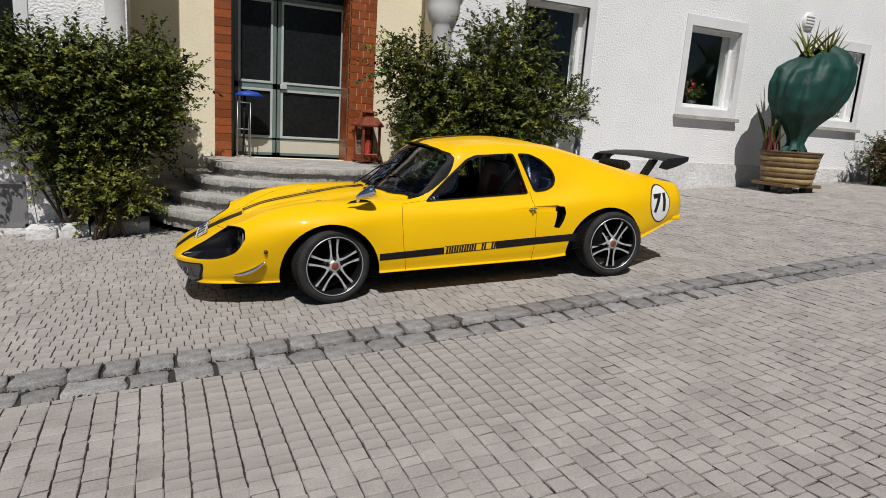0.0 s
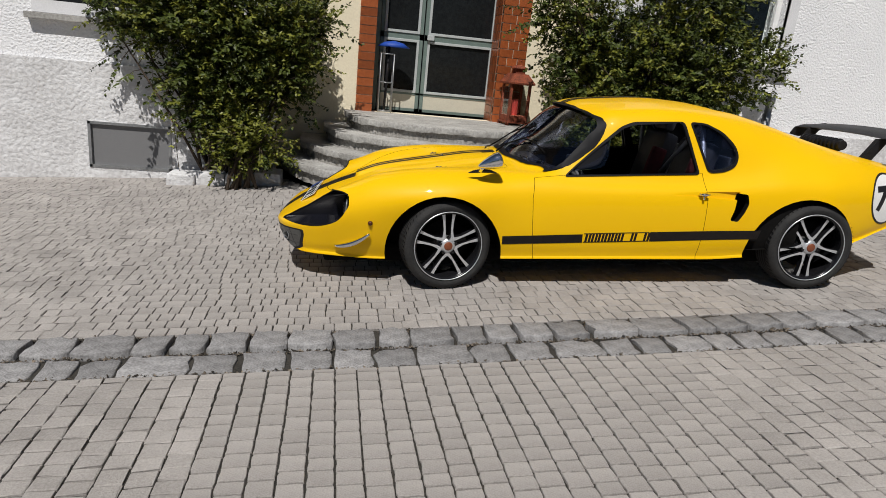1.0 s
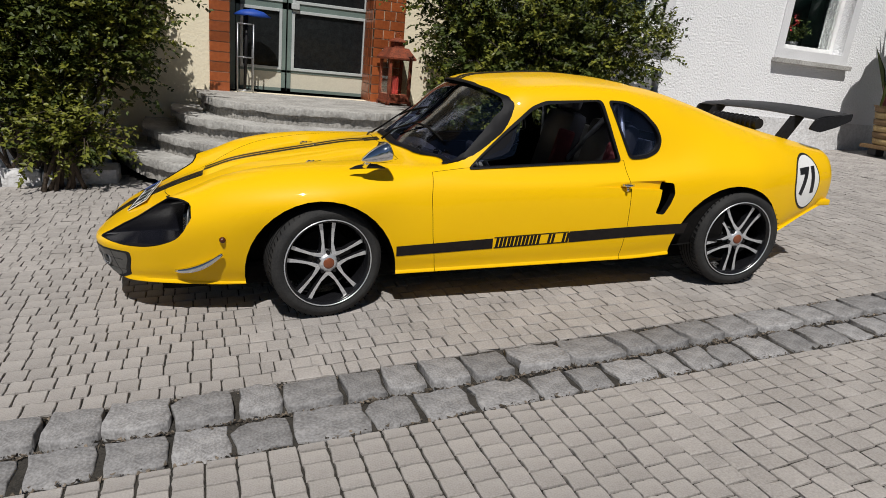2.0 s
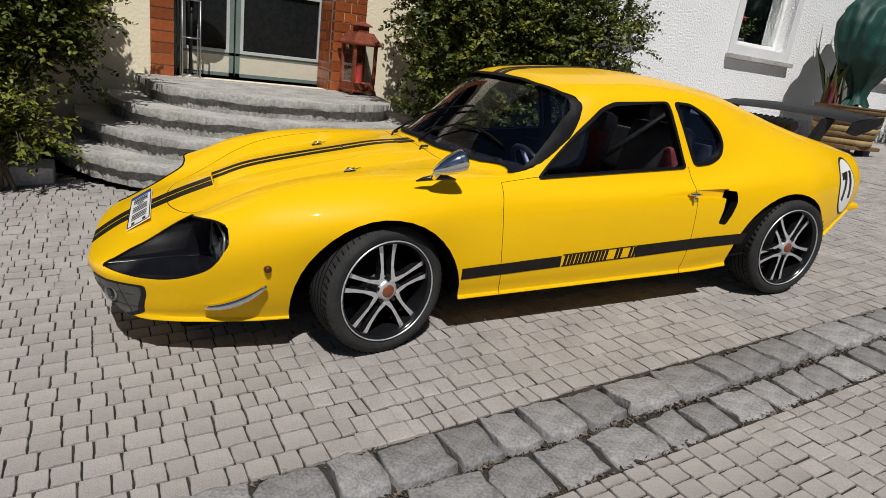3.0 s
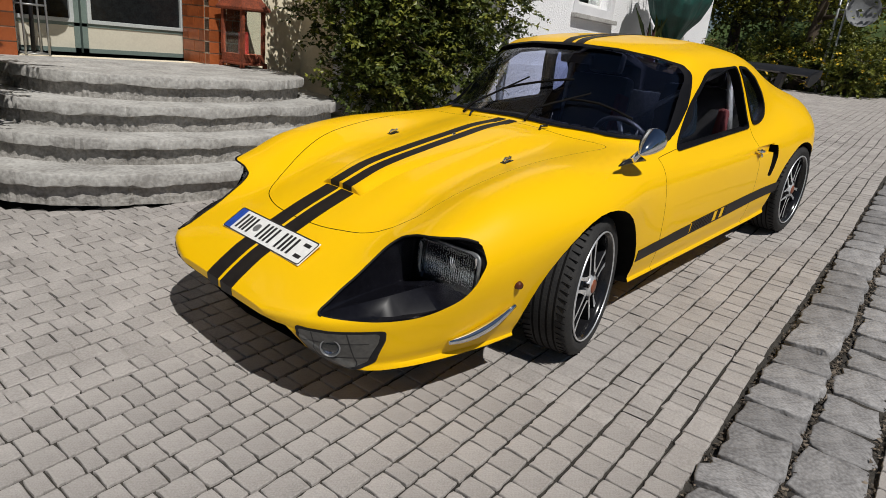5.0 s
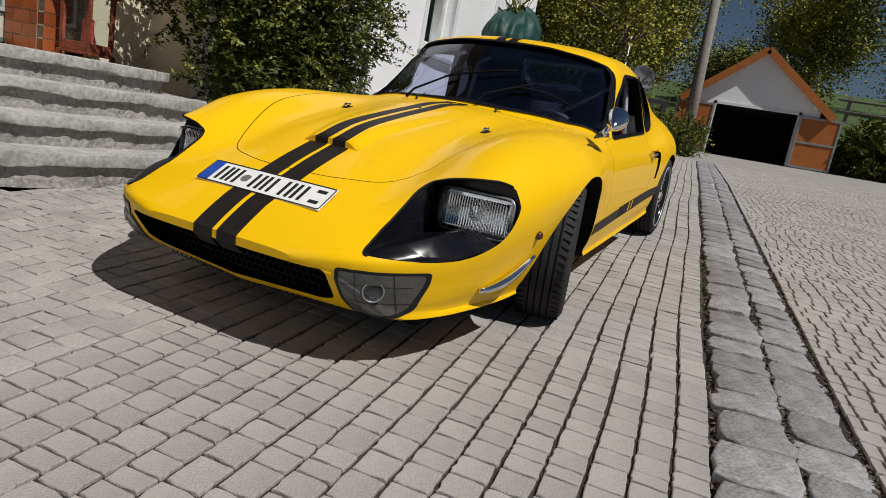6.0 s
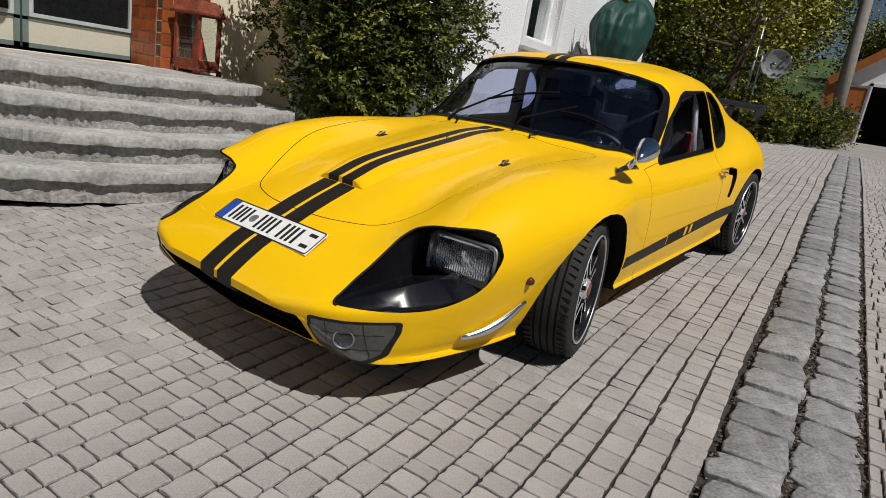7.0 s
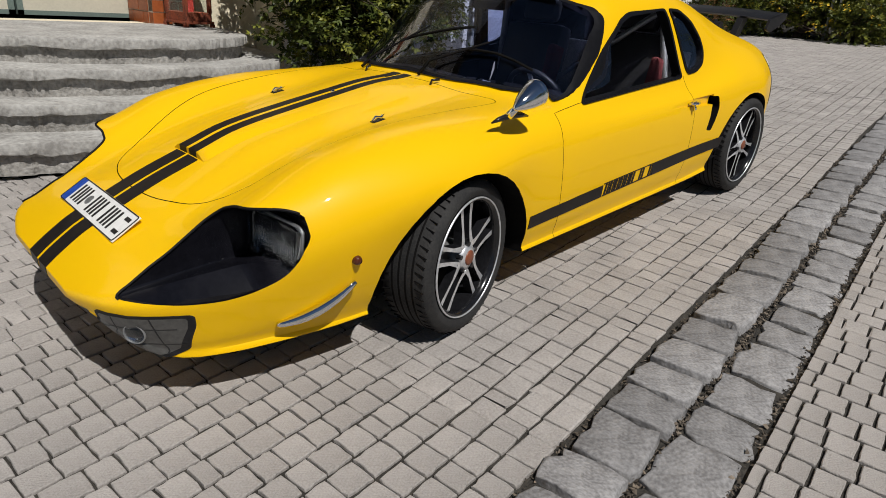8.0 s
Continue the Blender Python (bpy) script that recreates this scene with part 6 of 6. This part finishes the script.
# far side of the street, behind the camera: unseen garden wall and trees, added for reflections
tagged(part("wall_street", boxed(-30, 40, -19, -18.6, -3, 1.8), CREAM), "unseen plain garden wall added across the street", "wall", kind="structure")
for x, y in ((-9, -21), (1, -22.5), (9, -21), (18, -23)):
    tree("tree", "unseen leafy green tree added across the street", x, y, 9, 3.4, 420, leaf=.3, per=8, spread=.5)

# ---- paving, last ----
KY0, KY1, KY2 = -.600, -.825, -1.022


def stone_mesh(name, w, d, h, material, seed, rough=.006, crown=.004, edge=.010, smooth=True):
    """A stone with a slightly domed, uneven top; w along x, d along y."""
    r = np.random.default_rng(seed)
    bm = bmesh.new()
    around = [(cx, cy) for cx, cy in ((-1, -1), (-.5, -1), (0, -1), (.5, -1), (1, -1), (1, -.4), (1, .4), (1, 1), (.5, 1), (0, 1), (-.5, 1), (-1, 1), (-1, .4), (-1, -.4))]
    wob = [(r.normal(0, rough), r.normal(0, rough), r.normal(0, rough * .35)) for _ in around]
    def ring(s, z, j):
        out = []
        for (cx, cy), (dx, dy, dz) in zip(around, wob):
            k = .972 if abs(cx) == 1 and abs(cy) == 1 else 1.0
            out.append(bm.verts.new((cx * (w / 2 - s) * k + dx * j, cy * (d / 2 - s) * k + dy * j, z + dz * j)))
        return out
    rings = [ring(0, -h, .6), ring(.0, -.4 * edge - .004, 1), ring(.35 * edge, -.002, 1), ring(edge * 1.6, crown * .6, .8)]
    mid = bm.verts.new((0, 0, crown))
    n = len(around)
    for p, q in zip(rings, rings[1:]):
        for k in range(n):
            bm.faces.new((p[k], p[(k + 1) % n], q[(k + 1) % n], q[k])).smooth = smooth
    for k in range(n):
        bm.faces.new((rings[-1][k], rings[-1][(k + 1) % n], mid)).smooth = smooth
    me = bpy.data.meshes.new(name)
    bm.to_mesh(me), bm.free()
    me.materials.append(material)
    return me


gutter = tagged(new("gutter"), "two rows of rough grey granite setts", "gutter", kind="structure")
kerbs = [stone_mesh("sett", .235, .20, .08, KERB, 40 + k, .0085, .0012, .0050) for k in range(10)]
for row, (ya, yb) in enumerate(((KY0 - .012, KY1 + .013), (KY1 - .013, KY2 + .003))):
    x = -7.0
    while x < 14.6:
        L = random.uniform(.27, .31) if random.random() < .14 else random.uniform(.165, .235)
        o = new("sett", random.choice(kerbs))
        o.parent = gutter
        cx = x + L / 2
        o.matrix_local = Matrix.Translation((cx, (ya + yb) / 2 + random.uniform(-.006, .006), ground_z(cx) + (.020 if row == 0 else -.001) + random.uniform(-.004, .004))) @ Euler((radians(random.uniform(-1.5, 1.5) + (-3 if row == 0 else 2)), radians(-3.6 + random.uniform(-1, 1)), radians(random.uniform(-2, 2)))).to_matrix().to_4x4() @ Matrix.Diagonal(((L - .021) / .235, abs(yb - ya) / .20 * random.uniform(.93, 1.03), 1, 1))
        x += L

pavement = tagged(new("pavement"), "grey beige concrete setts laid in rows", "pavement", kind="structure")
street = tagged(new("road"), "grey beige concrete setts laid across the street", "road", kind="structure")
one = [stone_mesh("paver", .112, .106, .05, PAVER_ONE, 60 + k, .0018, .0003, .0020, False) for k in range(8)]


def paver_places(x0, x1, y0, y1, along_x, P, Q):
    """Rows with staggered joints: centre, length, width, turn."""
    out = []
    lo, hi = (y0, y1) if along_x else (x0, x1)
    n = int((hi - lo) / Q)
    for i in range(n):
        c = lo + (i + .5) * Q
        a, b = (x0, x1) if along_x else (y0, y1)
        u, first = a, True
        while u < b - .03:
            L = P * random.choice((.68, .85, .95, 1.0, 1.05, 1.12, 1.32) if along_x else (.85, .92, .97, 1.0, 1.03, 1.08, 1.14)) * (random.uniform(.45, 1.0) if first else 1)
            L, first = min(L, b - u), False
            wob = .008 * math.sin(u * 1.7 + i * .15) + .003 * math.sin(u * 4.1 + i * .4)
            m = u + L / 2 if along_x else a + b - (u + L / 2)
            out.append((m, c + wob, L - .0050, Q - .0102) if along_x else (c + wob, m, Q - .0058, L - .0084))
            u += L
    return out


def joined(name, places, parent):
    verts, faces = [], []
    r = np.random.default_rng(9)
    for cx, cy, w, d in places:
        i = len(verts)
        z = ground_z(cx, cy) + r.normal(0, .0008)
        sx, sy = .0589 + r.normal(0, .005), r.normal(0, .005)
        turn = r.normal(0, .010)
        for s, dz in ((0, -.04), (0, -.0035), (.0028, 0)):
            for qx, qy in ((-1, -1), (1, -1), (1, 1), (-1, 1)):
                jx, jy = (r.normal(0, .0020), r.normal(0, .0020)) if dz > -.03 else (0, 0)
                px, py = qx * (w / 2 - s) + jx, qy * (d / 2 - s) + jy
                verts.append((cx + px - py * turn, cy + py + px * turn, z + dz + px * sx + py * sy))
        for b in (0, 4):
            for k in range(4):
                faces.append((i + b + k, i + b + (k + 1) % 4, i + b + 4 + (k + 1) % 4, i + b + 4 + k))
        faces.append((i + 8, i + 9, i + 10, i + 11))
    me = bpy.data.meshes.new(name)
    me.from_pydata(verts, [], faces)
    me.materials.append(PAVER)
    ob = new(name, me)
    ob.parent = parent
    return tagged(ob, kind="stuff")


def pave(parent, places, near):
    singles = [p for p in places if near(p)][:300]
    chosen = set(singles)
    for cx, cy, w, d in singles:
        o = new("paver", random.choice(one))
        o.parent = parent
        o.matrix_local = Matrix.Translation((cx, cy, ground_z(cx, cy) + random.uniform(-.0008, .0008))) @ Euler((random.uniform(-.006, .006), -.0587 + random.uniform(-.006, .006), random.uniform(-.012, .012))).to_matrix().to_4x4() @ Matrix.Diagonal((w / .112, d / .106, 1, 1))
    joined("paving", [p for p in places if p not in chosen], parent)


def by_steps(p):
    return p[1] > 5.1 or abs((p[0] - .66) / 2.02) ** 2.7 + abs((p[1] - 5.1) / 2.30) ** 2.7 > 1


# the paving stops on both sides of a narrow open joint across the pavement
side = [p for x0, x1 in ((-7, 6.76), (6.79, 15.5)) for p in paver_places(x0, x1, KY0 + .010, FACE - .03, True, .083, .0990) if by_steps(p)]
pave(pavement, side, lambda p: -1.9 < p[0] < -.4 and -.55 < p[1] < 1.75)
pave(street, paver_places(-6.5, 15, -5.2, KY2 - .015, False, .081, .0985), lambda p: -1.2 < p[0] < 1.0 and -2.1 < p[1] < -1.05)

# grit and dry bits caught in the joints of the gutter
verts, faces = [], []
for k in range(4500):
    cx = random.uniform(-2.2, 4.5)
    cy = random.gauss(random.choice((KY0 - .008, KY1, KY1, KY2 - .004)), .008)
    r = random.uniform(.0025, .008)
    c = Vector((cx, cy, ground_z(cx, cy) - random.uniform(.003, .013)))
    i = len(verts)
    for q in range(4):
        verts.append(tuple(c + Vector((random.gauss(0, r), random.gauss(0, r), random.gauss(0, r * .6)))))
    faces += [(i, i + 1, i + 2), (i, i + 2, i + 3), (i, i + 3, i + 1), (i + 1, i + 3, i + 2)]
me = bpy.data.meshes.new("joint_grit")
me.from_pydata(verts, [], faces)
me.materials.append(CHIP)
tagged(new("joint_grit", me), "dry grit and leaf bits in the sett joints", "grit", kind="stuff")

# the street and pavement go on, plainly, past the laid pieces
span_x = [-34, -28, -20, -12, -6.52]
sheet("road_surface", span_x, [-18.5, -12, -6, -1.03], lambda x, y: ground_z(x, y) - .003, ASPHALT, "grey beige street surface further down the slope", "road")
sheet("road_surface", [-6.5, 0, 2.4, 8, 14.98], [-18.5, -12, -6, -5.22], lambda x, y: ground_z(x, y) - .003, ASPHALT, "grey beige surface of the far street side", "road")
sheet("pavement_surface", span_x[:-1] + [-7.02], [-.58, 2, FACE - .02], lambda x, y: ground_z(x, y) - .003, ASPHALT, "grey beige pavement further down the slope", "pavement")
